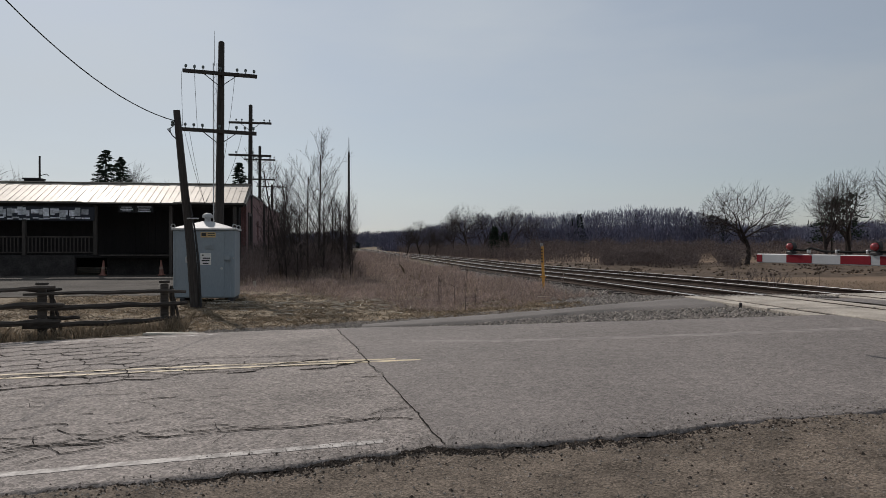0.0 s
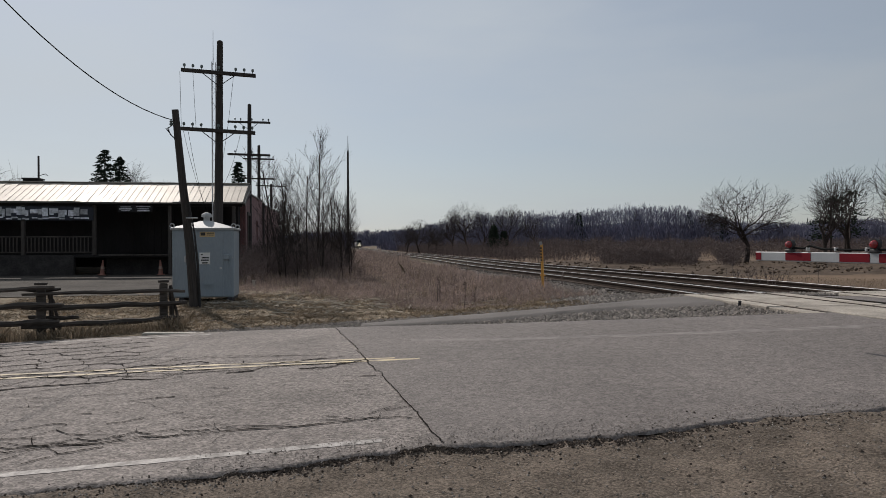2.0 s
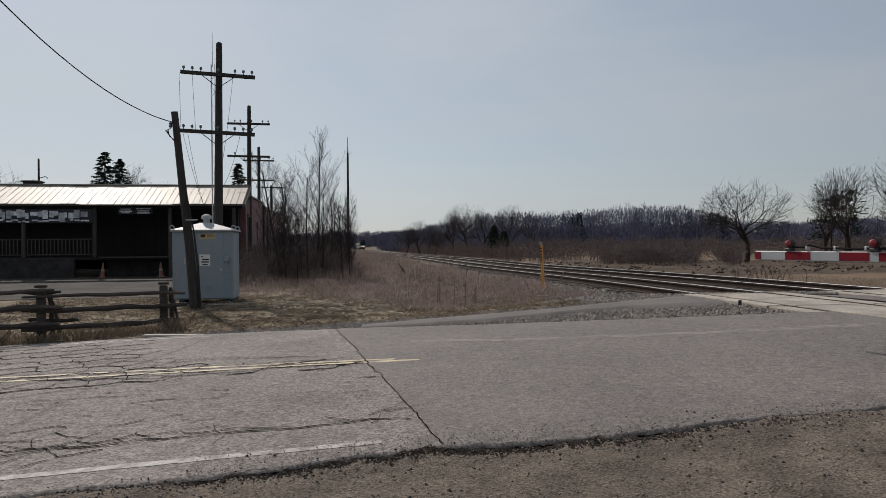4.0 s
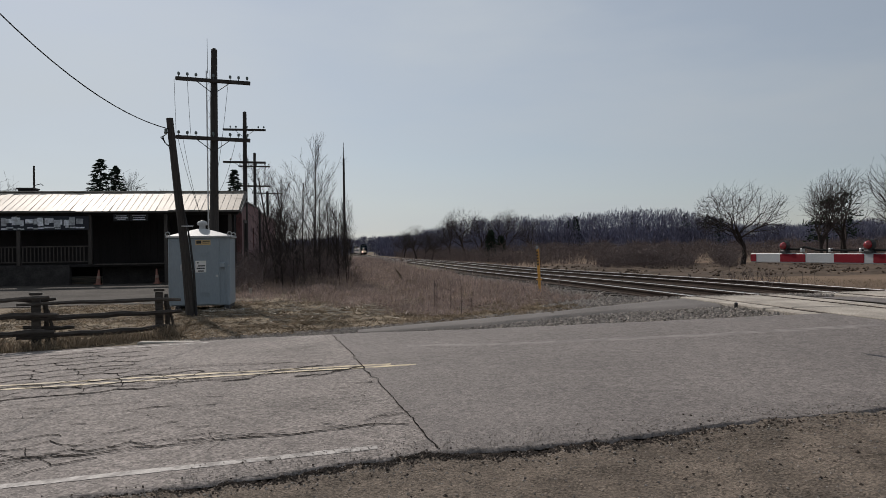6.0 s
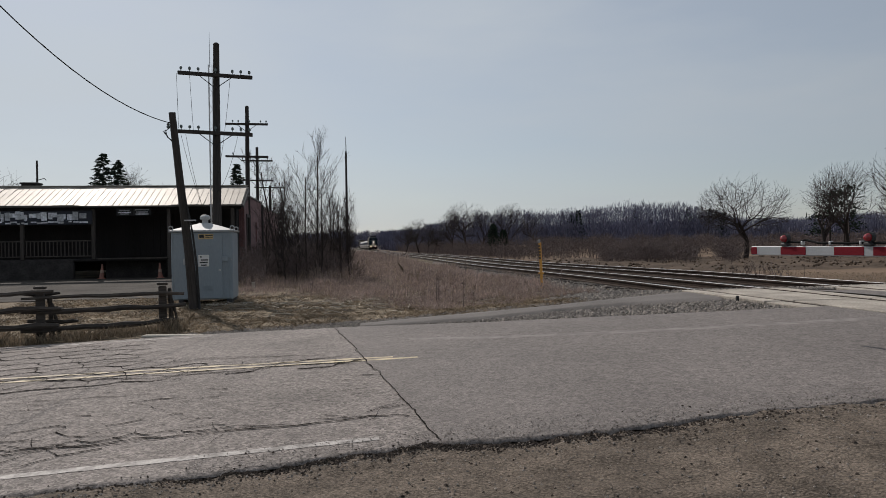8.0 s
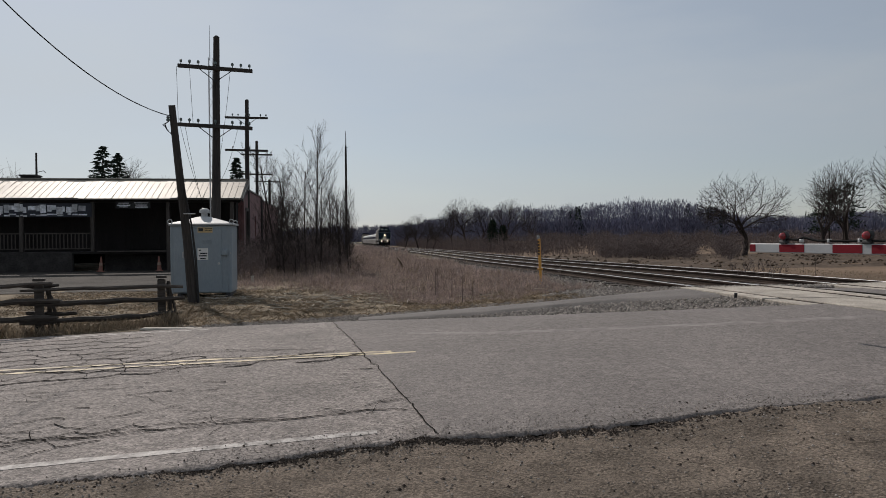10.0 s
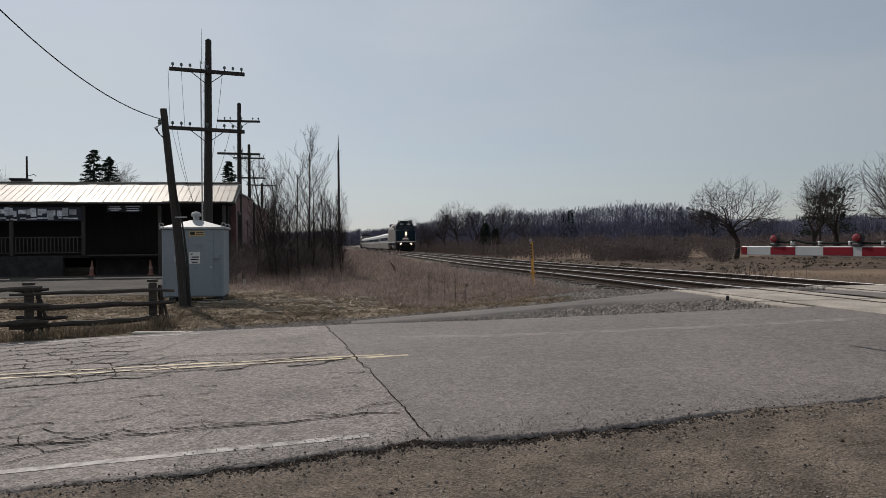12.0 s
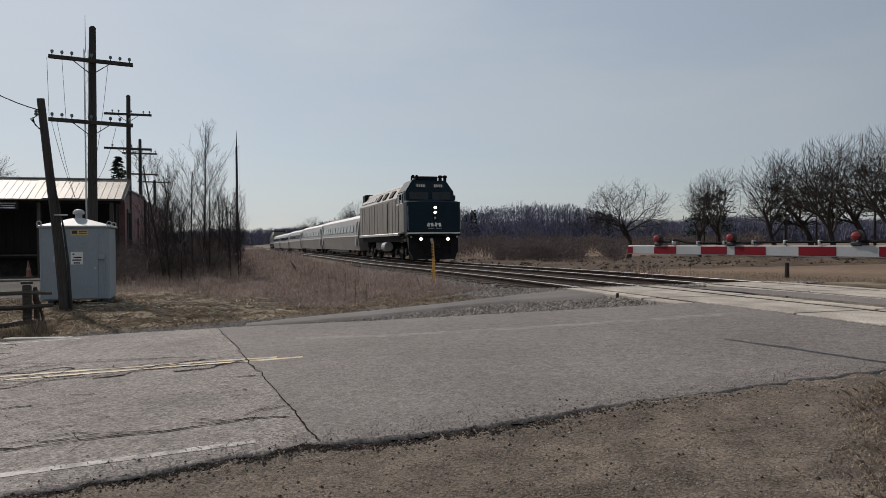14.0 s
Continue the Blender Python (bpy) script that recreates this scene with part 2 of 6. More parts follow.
def whole(name, g, mat, label, category, group="", kind="", shade=False, m=None):
    ob = new(name, g.mesh(name, mat, shade) if isinstance(g, Geo) else g)
    if m is not None:
        ob.matrix_basis = m
    return tagged(ob, label, category, group, kind)


def sheet(name, us, vs, height, mat, keep=None, label="", category="", kind="structure"):
    """A surface over a grid in the site's axes."""
    g = Geo()
    g.v = [tuple(site(u, v, height(u, v))) for u in us for v in vs]
    n = len(vs)
    g.f = [(i * n + j, (i + 1) * n + j, (i + 1) * n + j + 1, i * n + j + 1) for i in range(len(us) - 1) for j in range(n - 1)]
    if keep:
        g.f = [q for q in g.f if keep((us[q[0] // n] + us[q[1] // n]) / 2, (vs[q[0] % n] + vs[q[2] % n]) / 2)]
    return whole(name, g, mat, label, category, kind=kind, shade=True)


def span(a, b, step):
    n = max(1, round((b - a) / step))
    return [a + (b - a) * k / n for k in range(n + 1)]


rng = random.Random(7)

# ---- ground ----
us = [-3000, -1200, -500, -220, -120, -80] + span(-60, -14, 4) + span(-12, 24, 0.5) + span(26, 60, 4) + [80, 110, 150, 200, 260, 400, 800, 1500, 3000]
vs = [-1500, -400, -120, -60, -30] + span(-20, 3, 1.0) + span(3.5, 30, 0.5) + span(32, 60, 4) + [75, 90, 105, 120, 135, 150, 165, 180, 260, 400, 700, 1300, 3200]
sheet("ground", us, vs, lambda u, v: ground_z(u, v) - 0.05 - 0.12 * (1 - smooth(11.0, 12.6, v)) + 0.02 * noise.noise((u * 0.9, v * 0.9, 0)), M_GRASS_GROUND, label="dry winter grass and earth reaching to the horizon", category="ground")


def seam_u(v):
    return -0.1 + 0.8 * (11.9 - v) / 7.2 + 0.05 * noise.noise((v * 1.3, 3, 0)) + 0.03 * noise.noise((v * 5, 3, 0)) + 0.015 * noise.noise((v * 14, 3, 0))


def between(table, x):
    """Straight interpolation in a short table."""
    for (x0, y0), (x1, y1) in zip(table, table[1:]):
        if x <= x1:
            return y0 + (y1 - y0) * max(0.0, (x - x0) / (x1 - x0))
    return table[-1][1]


def near_edge(u):
    e = between(((-6, 4.45), (-1, 4.62), (0.4, 4.72), (1.4, 4.64), (3.0, 4.68), (4.0, 4.64), (14, 4.5)), u)
    return e + 0.06 * noise.noise((u * 0.8, 0, 0)) + 0.05 * noise.noise((u * 4, 1, 0)) + 0.035 * noise.noise((u * 11, 2, 0)) + 0.03 * noise.noise((u * 27, 4, 0))


def far_edge(u):
    e = between(((-6, 13.35), (-2, 12.68), (0, 12.08), (2.2, 11.14), (5.1, 10.2), (7.2, 9.62), (8, 9.6), (13, 9.0), (60, 4.5 + 4.5)), u)
    return e + 0.05 * noise.noise((u * 1.1, 5, 0)) + 0.03 * noise.noise((u * 6, 5, 0))


def strip(name, u_list, lo, hi, n, lift, mat, label, category):
    """A paved sheet between two edges, with a rolled-down rim."""
    g = Geo()
    for u in u_list:
        a, b = lo(u), hi(u)
        for j in range(n + 1):
            uu, vv = (u, a + (b - a) * j / n)
            g.v.append(tuple(site(uu, vv, road_z(uu) + (lift if 0 < j < n else -0.06) + 0.03 * (1 - ((vv - 8.8) / 4.2) ** 2))))
    g.f = [(i * (n + 1) + j, (i + 1) * (n + 1) + j, (i + 1) * (n + 1) + j + 1, i * (n + 1) + j + 1) for i in range(len(u_list) - 1) for j in range(n)]
    return whole(name, g, mat, label, category, kind="structure", shade=True)


def road_point(u, v, lift):
    return site(u, v, road_z(u) + 0.03 * (1 - ((v - 8.8) / 4.2) ** 2) + lift)


# old cracked pavement up to the seam, newer pavement from it to the tracks, and on beyond them
g_old, g_new = Geo(), Geo()
n_r = 48
for g, far in ((g_old, -70.0), (g_new, 7.25)):
    cols = 170
    for k in range(cols + 1):
        for j in range(n_r + 1):
            w = (0.0, 0.003, 0.008)[j] if j < 3 else (1.0, 0.997, 0.992)[n_r - j] if j > n_r - 3 else (j - 2) / (n_r - 4)
            e = seam_u(4.7 + 7.35 * w)
            s = k / cols
            u = e + (far - e) * (s ** 1.8 if far < 0 else s)
            a, b = near_edge(u), far_edge(u)
            v = a + (b - a) * w
            g.v.append(tuple(road_point(u, v, (0.0 if far < 0 else 0.003) if 0 < j < n_r else -0.022)))
    g.f = [(k * (n_r + 1) + j, (k + 1) * (n_r + 1) + j, (k + 1) * (n_r + 1) + j + 1, k * (n_r + 1) + j + 1) for k in range(cols) for j in range(n_r)]
whole("road", g_old, M_ASPHALT_OLD, "old grey asphalt road with cracks and worn paint", "road", kind="structure", shade=True)
whole("road", g_new, M_ASPHALT_NEW, "newer smooth grey asphalt leading to the crossing", "road", kind="structure", shade=True)
strip("road", span(13.4, 70, 1.0), near_edge, far_edge, 12, 0.0, M_ASPHALT_NEW, "grey asphalt road beyond the rail crossing", "road")

# roadside dirt on the camera's side
def shoulder_z(u, v):
    """Trodden earth, sunk below the broken pavement edge where wheels have cut it away."""
    rut = smooth(-1.6, -0.2, u) * (1 - smooth(2.0, 3.2, u)) * smooth(3.9, 4.5, v)
    z = road_z(u) - 0.002 - 0.016 * rut - 0.006 * smooth(-0.6, -2.0, u) - 0.06 * smooth(-0.02, 0.06, v - near_edge(u)) + 0.02 * noise.noise((u * 1.6, v * 1.6, 2))
    if v > 1.8 and -6 < u < 6:
        z += 0.02 * noise.noise((u * 5, v * 5, 4)) + (0.008 + 0.012 * rut) * noise.noise((u * 13, v * 13, 7)) + 0.006 * noise.noise((u * 31, v * 31, 9))
    return z


sheet("shoulder", span(-30, -6, 1.0) + span(-5.9, 6.0, 0.045) + span(7, 30, 1.0), span(-8, 1.5, 0.5) + span(2.0, 5.0, 0.04), shoulder_z,
      M_DIRT, label="packed brown earth shoulder beside the road", category="shoulder")


def line_on_road(pts, width, lift, mat, name, label, category):
    """A painted line along points of the road, with frayed ends."""
    g = Geo()
    for i in range(len(pts) - 1):
        (u0, v0), (u1, v1) = pts[i], pts[i + 1]
        n = max(1, int(math.hypot(u1 - u0, v1 - v0) / 0.06))
        for k in range(n + 1):
            u, v = u0 + (u1 - u0) * k / n, v0 + (v1 - v0) * k / n
            w = width / 2 * (0.95 + 0.2 * noise.noise((u * 6, v * 3, 1)) + 0.3 * noise.noise((u * 21, v * 9, 4)))
            g.v += [tuple(road_point(u, v - w, lift)), tuple(road_point(u, v + w, lift))]
    g.f = [(2 * i, 2 * i + 2, 2 * i + 3, 2 * i + 1) for i in range(len(g.v) // 2 - 1)]
    return whole(name, g, mat, label, category, kind="structure")


line_on_road([(-60, 4.9), (-8, 4.95), (-1.8, 4.99), (0.28, 5.0)], 0.1, 0.003, M_WHITE_LINE, "edge_line", "worn white road edge line", "road marking")
line_on_road([(-60, 17.9), (-4.0, 8.96), (-1.4, 8.57), (0.9, 8.19)], 0.1, 0.005, M_YELLOW_LINE, "centre_line", "worn yellow double centre line", "road marking")
line_on_road([(-60, 18.2), (-4.2, 9.27), (-1.4, 8.79), (0.62, 8.37)], 0.1, 0.005, M_YELLOW_LINE, "centre_line", "worn yellow double centre line", "road marking")
line_on_road([(-9, 13.4), (-6, 12.95), (-3, 12.5), (-2.2, 12.35)], 0.09, 0.003, M_WHITE_LINE, "edge_line", "worn white line at the far road edge", "road marking")
line_on_road([(0.95, 9.8), (2.2, 9.18), (4.3, 8.6), (6.9, 8.1)], 0.24, 0.005, M_FADED_LINE, "faded_line", "broad faded trace of an old road line", "road marking")

# ---- tracks ----
RAIL_Z = 0.45
NEAR_TRACK, FAR_TRACK = 8.25, 11.6


def rail_z(v):
    """The line falls slightly away from the crossing."""
    return RAIL_Z - 0.15 * smooth(16, 45, v) - 0.4 * smooth(60, 180, v)


STATIONS = [-80, 2, 14.0] + span(17, 46, 3) + [60, 75, 90, 105, 120, 135, 150, 165, 180, 400, 1600]


def rail_track(u_c, label):
    t = thing("railway_track", at_site(u_c, 0, 0), label, "railway track", "railway tracks", kind="structure")
    prof = [(-0.07, 0), (0.07, 0), (0.07, 0.02), (0.012, 0.04), (0.012, 0.12), (0.035, 0.13), (0.035, 0.165), (-0.035, 0.165), (-0.035, 0.13), (-0.012, 0.12), (-0.012, 0.04), (-0.07, 0.02)]
    for s in (-1, 1):
        g, n = Geo(), len(prof)
        for y in STATIONS:
            dip = 0.025 if y < 14 else 0.0
            g.v += [(x + s * 0.7525, y, z + rail_z(y) - 0.17 - dip) for x, z in prof]
        g.f = [(i * n + j, i * n + (j + 1) % n, (i + 1) * n + (j + 1) % n, (i + 1) * n + j) for i in range(len(STATIONS) - 1) for j in range(n)]
        r = part("rail", g, M_RAIL, t)
        h, ys = Geo(), STATIONS[2:]
        for y in ys:
            h.v += [(s * 0.7525 + x, y, rail_z(y) + z) for x, z in ((-0.033, -0.006), (-0.03, 0.002), (0.03, 0.002), (0.033, -0.006))]
        h.f = [(i * 4 + j, i * 4 + j + 1, i * 4 + j + 5, i * 4 + j + 4) for i in range(len(ys) - 1) for j in range(3)]
        part("running_surface", h, M_RAIL_TOP, r, "bright polished rail head")
    return t


TRACKS = [rail_track(NEAR_TRACK, "steel rails on wooden ties, polished on top"), rail_track(FAR_TRACK, "steel rails on wooden ties, polished on top")]
sheet("ballast_bed", [5.6, 6.2, 6.7, 7.2] + span(7.4, 13.0, 0.4) + [13.4, 13.9, 14.6], [-80, -20, -4, 3] + span(13.4, 60, 1.0) + [75, 90, 105, 120, 135, 150, 165, 180, 300, 700, 1600],
      lambda u, v: rail_z(v) - 0.24 - 0.28 * (1 - smooth(5.6, 6.6, u)) - 0.3 * smooth(13.5, 14.6, u), M_GRAVEL_BED, label="grey crushed stone ballast under the tracks", category="ballast")

# ---- surfaces of the things ----
M_CAB = material("blue_grey_steel_paint", (0.25, 0.295, 0.33), 0.5, vary=0.07, scale=1.6, fine=25, bump=0.06, stretch=(1, 1, 0.3))
M_CAB_ROOF = material("pale_grey_steel_paint", (0.4, 0.41, 0.415), 0.55, vary=0.1, scale=2, fine=20, bump=0.06)
M_STEEL = material("galvanised_steel", (0.5, 0.5, 0.5), 0.45, 0.9, vary=0.15, scale=6, fine=40, bump=0.05)
M_DARK_STEEL = material("dark_steel", (0.035, 0.035, 0.037), 0.6, 0.4, vary=0.3, scale=4, fine=30, bump=0.1)
M_NOTICE = material("white_notice_board", (0.75, 0.75, 0.73), 0.6, vary=0.06, bump=0)
M_ORANGE_LABEL = material("orange_label", (0.55, 0.4, 0.2), 0.6, vary=0.1, bump=0)
M_INK = material("dark_ink", (0.03, 0.03, 0.03), 0.7, vary=0.1, bump=0)
M_POLE = material("weathered_pole_wood", (0.045, 0.039, 0.036), 0.9, vary=0.35, scale=2.5, fine=35, bump=0.6, stretch=(1, 1, 0.08))
M_OLD_WOOD = material("grey_split_rail_wood", (0.062, 0.052, 0.045), 0.92, vary=0.4, scale=3, fine=40, bump=0.8, stretch=(0.15, 1, 1), rand=0.2)
M_GLASSY = material("glass_insulator", (0.1, 0.13, 0.13), 0.15, vary=0.1, bump=0)
M_WIRE = material("wire", (0.012, 0.012, 0.012), 0.9, spec=0.1, vary=0.1, bump=0)
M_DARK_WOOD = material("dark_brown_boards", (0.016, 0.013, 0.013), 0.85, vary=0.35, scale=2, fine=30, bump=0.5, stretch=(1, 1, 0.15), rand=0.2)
M_POST_WOOD = material("porch_post_wood", (0.075, 0.064, 0.056), 0.85, vary=0.3, scale=3, fine=30, bump=0.4, stretch=(1, 1, 0.1))
M_ROOF = material("galvanised_roof_sheet", (0.29, 0.265, 0.23), 0.58, 0.3, vary=0.12, scale=0.8, fine=12, bump=0.12, rand=0.06)
M_ROOF_EDGE = material("roof_edge_flashing", (0.1, 0.09, 0.08), 0.6, vary=0.2, scale=3, bump=0.1)
M_BANNER = material("printed_banner_sheet", (0.015, 0.018, 0.03), 0.6, vary=0.3, scale=1.5, fine=9, bump=0.05)
M_BANNER_ART = material("faded_banner_print", (0.66, 0.68, 0.72), 0.6, vary=0.35, scale=3, fine=9, bump=0.05, rand=0.35)
M_SKIRT = material("dark_stone_base", (0.035, 0.031, 0.03), 0.9, vary=0.4, scale=2, fine=14, bump=0.8)
M_CONE = material("faded_orange_cone", (0.25, 0.11, 0.08), 0.6, vary=0.15, scale=5, bump=0.1)
M_CONE_BAND = material("pale_cone_band", (0.3, 0.2, 0.16), 0.5, vary=0.1, bump=0)
M_MARKER = material("yellow_marker_plastic", (0.62, 0.31, 0.06), 0.5, vary=0.12, scale=6, fine=30, bump=0.1)
M_RED = material("red_reflective_sheeting", (0.16, 0.004, 0.012), 0.6, spec=0.15, vary=0.12, scale=4, fine=60, bump=0.05)
M_WHITE = material("white_reflective_sheeting", (0.36, 0.37, 0.38), 0.4, vary=0.08, scale=4, fine=60, bump=0.05)
M_LENS = material("red_lamp_lens", (0.22, 0.008, 0.013), 0.12, vary=0.1, bump=0, spec=0.8)
M_NOSE = material("dark_teal_paint", (0.004, 0.018, 0.03), 0.55, spec=0.18, vary=0.12, scale=1.5, fine=20, bump=0.04)
M_LOCO_SIDE = material("grimy_grey_yellow_paint", (0.19, 0.172, 0.15), 0.5, 0.1, vary=0.14, scale=1.2, fine=16, bump=0.08, stretch=(1, 1, 0.4))
M_LOCO_ROOF = material("sooty_grey_paint", (0.2, 0.2, 0.2), 0.6, vary=0.3, scale=1.2, fine=14, bump=0.1)
M_UNDER = material("oily_black_underframe", (0.009, 0.009, 0.01), 0.8, 0.0, spec=0.2, vary=0.4, scale=3, fine=25, bump=0.3)
M_TANK = material("grey_fuel_tank", (0.3, 0.3, 0.3), 0.6, vary=0.3, scale=2, fine=18, bump=0.1)
M_COACH = material("silver_coach_paint", (0.24, 0.24, 0.245), 0.55, 0.1, vary=0.08, scale=0.6, fine=10, bump=0.03)
M_COACH_LOW = material("warm_grey_coach_paint", (0.2, 0.185, 0.172), 0.5, 0.1, vary=0.1, scale=0.6, fine=10, bump=0.03)
M_STRIPE = material("pale_coach_stripe", (0.55, 0.53, 0.48), 0.5, vary=0.08, bump=0)
M_TINT = material("tinted_window_glass", (0.01, 0.012, 0.014), 0.1, vary=0.1, bump=0, spec=0.4)
M_LAMP = material("lit_headlamp", (0.9, 0.85, 0.7), 0.3, vary=0.02, bump=0, emit=((1.0, 0.74, 0.46), 16))
M_LAMP_DIM = material("unlit_headlamp", (0.4, 0.38, 0.36), 0.15, vary=0.1, bump=0)
M_YARD = material("yard_gravel", (0.068, 0.061, 0.054), 0.95, vary=0.3, scale=0.7, fine=18, bump=0.9, bump_scale=22, spec=0.15)
M_PAD = material("pale_concrete_pad", (0.4, 0.37, 0.32), 0.9, vary=0.2, scale=3, fine=30, bump=0.3)


def base_z(u, v):
    return ground_z(u, v) - 0.05


def rot(a, axis="Z"):
    return Matrix.Rotation(radians(a), 4, axis)


# ---- crossing ----
def crossing(u_c, v0, v1, label):
    t = thing("crossing_surface", at_site(u_c, 0, 0), label, "rail crossing", "crossing surfaces", kind="structure")
    n = 4
    L = (v1 - v0) / n
    mid = Geo().box((0, 0, 0), (1.24, L - 0.03, 0.16), 0.012).mesh("panel", M_CONCRETE)
    side = Geo().box((0, 0, 0), (0.32, L - 0.03, 0.16), 0.012).mesh("panel", M_CONCRETE)
    for k in range(n):
        y = v0 + L * (k + 0.5)
        for x, me in ((0, mid), (-0.99, side), (0.99, side)):
            part("panel", me, None, t, m=Matrix.Translation((x, y, RAIL_Z - 0.085 + rng.uniform(-0.006, 0.006))) @ rot(rng.uniform(-0.3, 0.3)))
    return t


crossing(NEAR_TRACK, 2.0, 13.9, "pale concrete crossing panels between the rails")
crossing(FAR_TRACK, 2.0, 14.2, "pale concrete crossing panels between the rails")
strip("road", span(9.5, 10.35, 0.2), lambda u: 2.0, lambda u: 14.0, 10, 0.0, M_ASPHALT_NEW, "strip of asphalt between the two tracks", "road")


# ties in view beside the crossing
tie = Geo().box((0, 0, 0), (2.5, 0.22, 0.14), 0.015).mesh("tie", M_TIE)
for t_i, trk in enumerate(TRACKS):
    for k in range(60):
        part("tie", tie, None, trk, m=Matrix.Translation((rng.uniform(-0.05, 0.05), 14.6 + 0.58 * k, rail_z(14.6 + 0.58 * k) - 0.235 + rng.uniform(-0.012, 0.008))) @ rot(rng.uniform(-1.2, 1.2)))


def stones(name, n, place, size, mat, label, category):
    """Loose broken stone: many small irregular lumps."""
    shapes = []
    r = random.Random(5)
    for k in range(7):
        shapes.append([Vector(p).normalized() * r.uniform(0.7, 1.15) for p in ((1, 0, 0), (-1, 0.2, 0), (0.1, 1, 0), (0, -1, 0.1), (0.1, 0, 0.8), (0, 0.1, -0.8))])
    fs = [(0, 2, 4), (2, 1, 4), (1, 3, 4), (3, 0, 4), (2, 0, 5), (1, 2, 5), (3, 1, 5), (0, 3, 5)]
    V, F = [], []
    for k in range(n):
        u, v, z = place(r)
        s = size * r.uniform(0.5, 1.4)
        a = r.uniform(0, 6.28)
        ca, sa = math.cos(a) * s, math.sin(a) * s
        c = site(u, v, z)
        o = len(V)
        V += [(c.x + p.x * ca - p.y * sa, c.y + p.x * sa + p.y * ca, c.z + p.z * s * 0.8) for p in shapes[k % 7]]
        F += [(a1 + o, b1 + o, c1 + o) for a1, b1, c1 in fs]
    me = bpy.data.meshes.new(name)
    me.from_pydata(V, [], F)
    me.materials.append(mat)
    return whole(name, me, mat, label, category, kind="stuff")


def bed_z(u, v):
    return rail_z(v) - 0.24 - 0.28 * (1 - smooth(5.6, 6.6, u)) - 0.3 * smooth(13.5, 14.6, u)


def on_ballast(r):
    u, v = r.uniform(4.6, 13.8), 13.6 + 26 * r.random() ** 1.5
    return u, v, max(bed_z(u, v), ground_z(u, v) - 0.05) + 0.015


stones("ballast", 18000, on_ballast, 0.045, M_BALLAST, "grey crushed stone heaped between rails and ties", "ballast")

PATH_LOW = [(0.3, 11.95), (1.35, 11.8), (2.6, 11.75), (3.9, 12.13), (5.2, 12.15), (6.95, 11.75)]
PATH_TOP = [(0.35, 12.6), (1.4, 12.85), (2.7, 13.0), (4.1, 13.15), (5.5, 13.55), (7.05, 13.93)]


def path_edges(k):
    x = k * (len(PATH_LOW) - 1)
    i = min(int(x), len(PATH_LOW) - 2)
    f = x - i
    return [tuple(a + (b - a) * f for a, b in zip(E[i], E[i + 1])) for E in (PATH_LOW, PATH_TOP)]


def path_z(u):
    return road_z(u) + 0.008


g = Geo()
for k in range(61):
    a, b = path_edges(k / 60)
    for j in range(7):
        u, v = (a[0] + (b[0] - a[0]) * j / 6, a[1] + (b[1] - a[1]) * j / 6 + 0.05 * noise.noise((k * 0.35, j, 3)))
        g.v.append(tuple(site(u, v, path_z(u) + (0.0 if 0 < j < 6 else -0.12))))
g.f = [(k * 7 + j, (k + 1) * 7 + j, (k + 1) * 7 + j + 1, k * 7 + j + 1) for k in range(60) for j in range(6)]
whole("footpath", g, M_PATH, "narrow asphalt footpath ramping up to the tracks", "path", kind="structure", shade=True)


def strip_z(u, v):
    return road_z(u) - 0.055 if v < 13.7 else ground_z(u, v) - 0.05


def strip_top(u):
    return between(((-3.5, 13.5), (0.5, 13.3), (2.7, 13.6), (7.2, 14.3)), u)


sheet("gravel_strip", span(-3.5, 7.2, 0.25), span(9.2, 14.4, 0.2), lambda u, v: strip_z(u, v) + 0.025 * noise.noise((u * 2, v * 2, 8)), M_GRAVEL_BED,
              keep=lambda u, v: far_edge(u) - 0.2 < v < strip_top(u), label="grey gravel strip between road and footpath", category="gravel")


def on_strip(r):
    while True:
        u = r.uniform(-3.5, 7.2)
        v = r.uniform(far_edge(u) - 0.04, strip_top(u))
        if r.random() < 0.2 + 0.8 * smooth(-3.2, -0.8, u):
            return u, v, strip_z(u, v) + 0.014


stones("gravel", 13000, on_strip, 0.03, M_BALLAST, "loose grey gravel along the edge of the road", "gravel")


def on_shoulder(r):
    u, v = r.uniform(-5, 6), r.uniform(2.6, 4.6)
    v = v if r.random() < 0.6 else near_edge(u) - 0.1 + r.gauss(0, 0.12)
    return u, v, shoulder_z(u, v) + 0.002


stones("loose_stone", 3600, on_shoulder, 0.008, M_BALLAST, "small loose stones scattered over the dirt shoulder", "stones")


def on_asphalt_rim(r):
    u = r.uniform(-1, 6)
    v = near_edge(u) + abs(r.gauss(0, 0.22))
    return u, v, road_point(u, v, 0.008).z


stones("loose_grit", 2600, on_asphalt_rim, 0.005, M_BALLAST, "grit spilled along the broken asphalt edge", "grit")


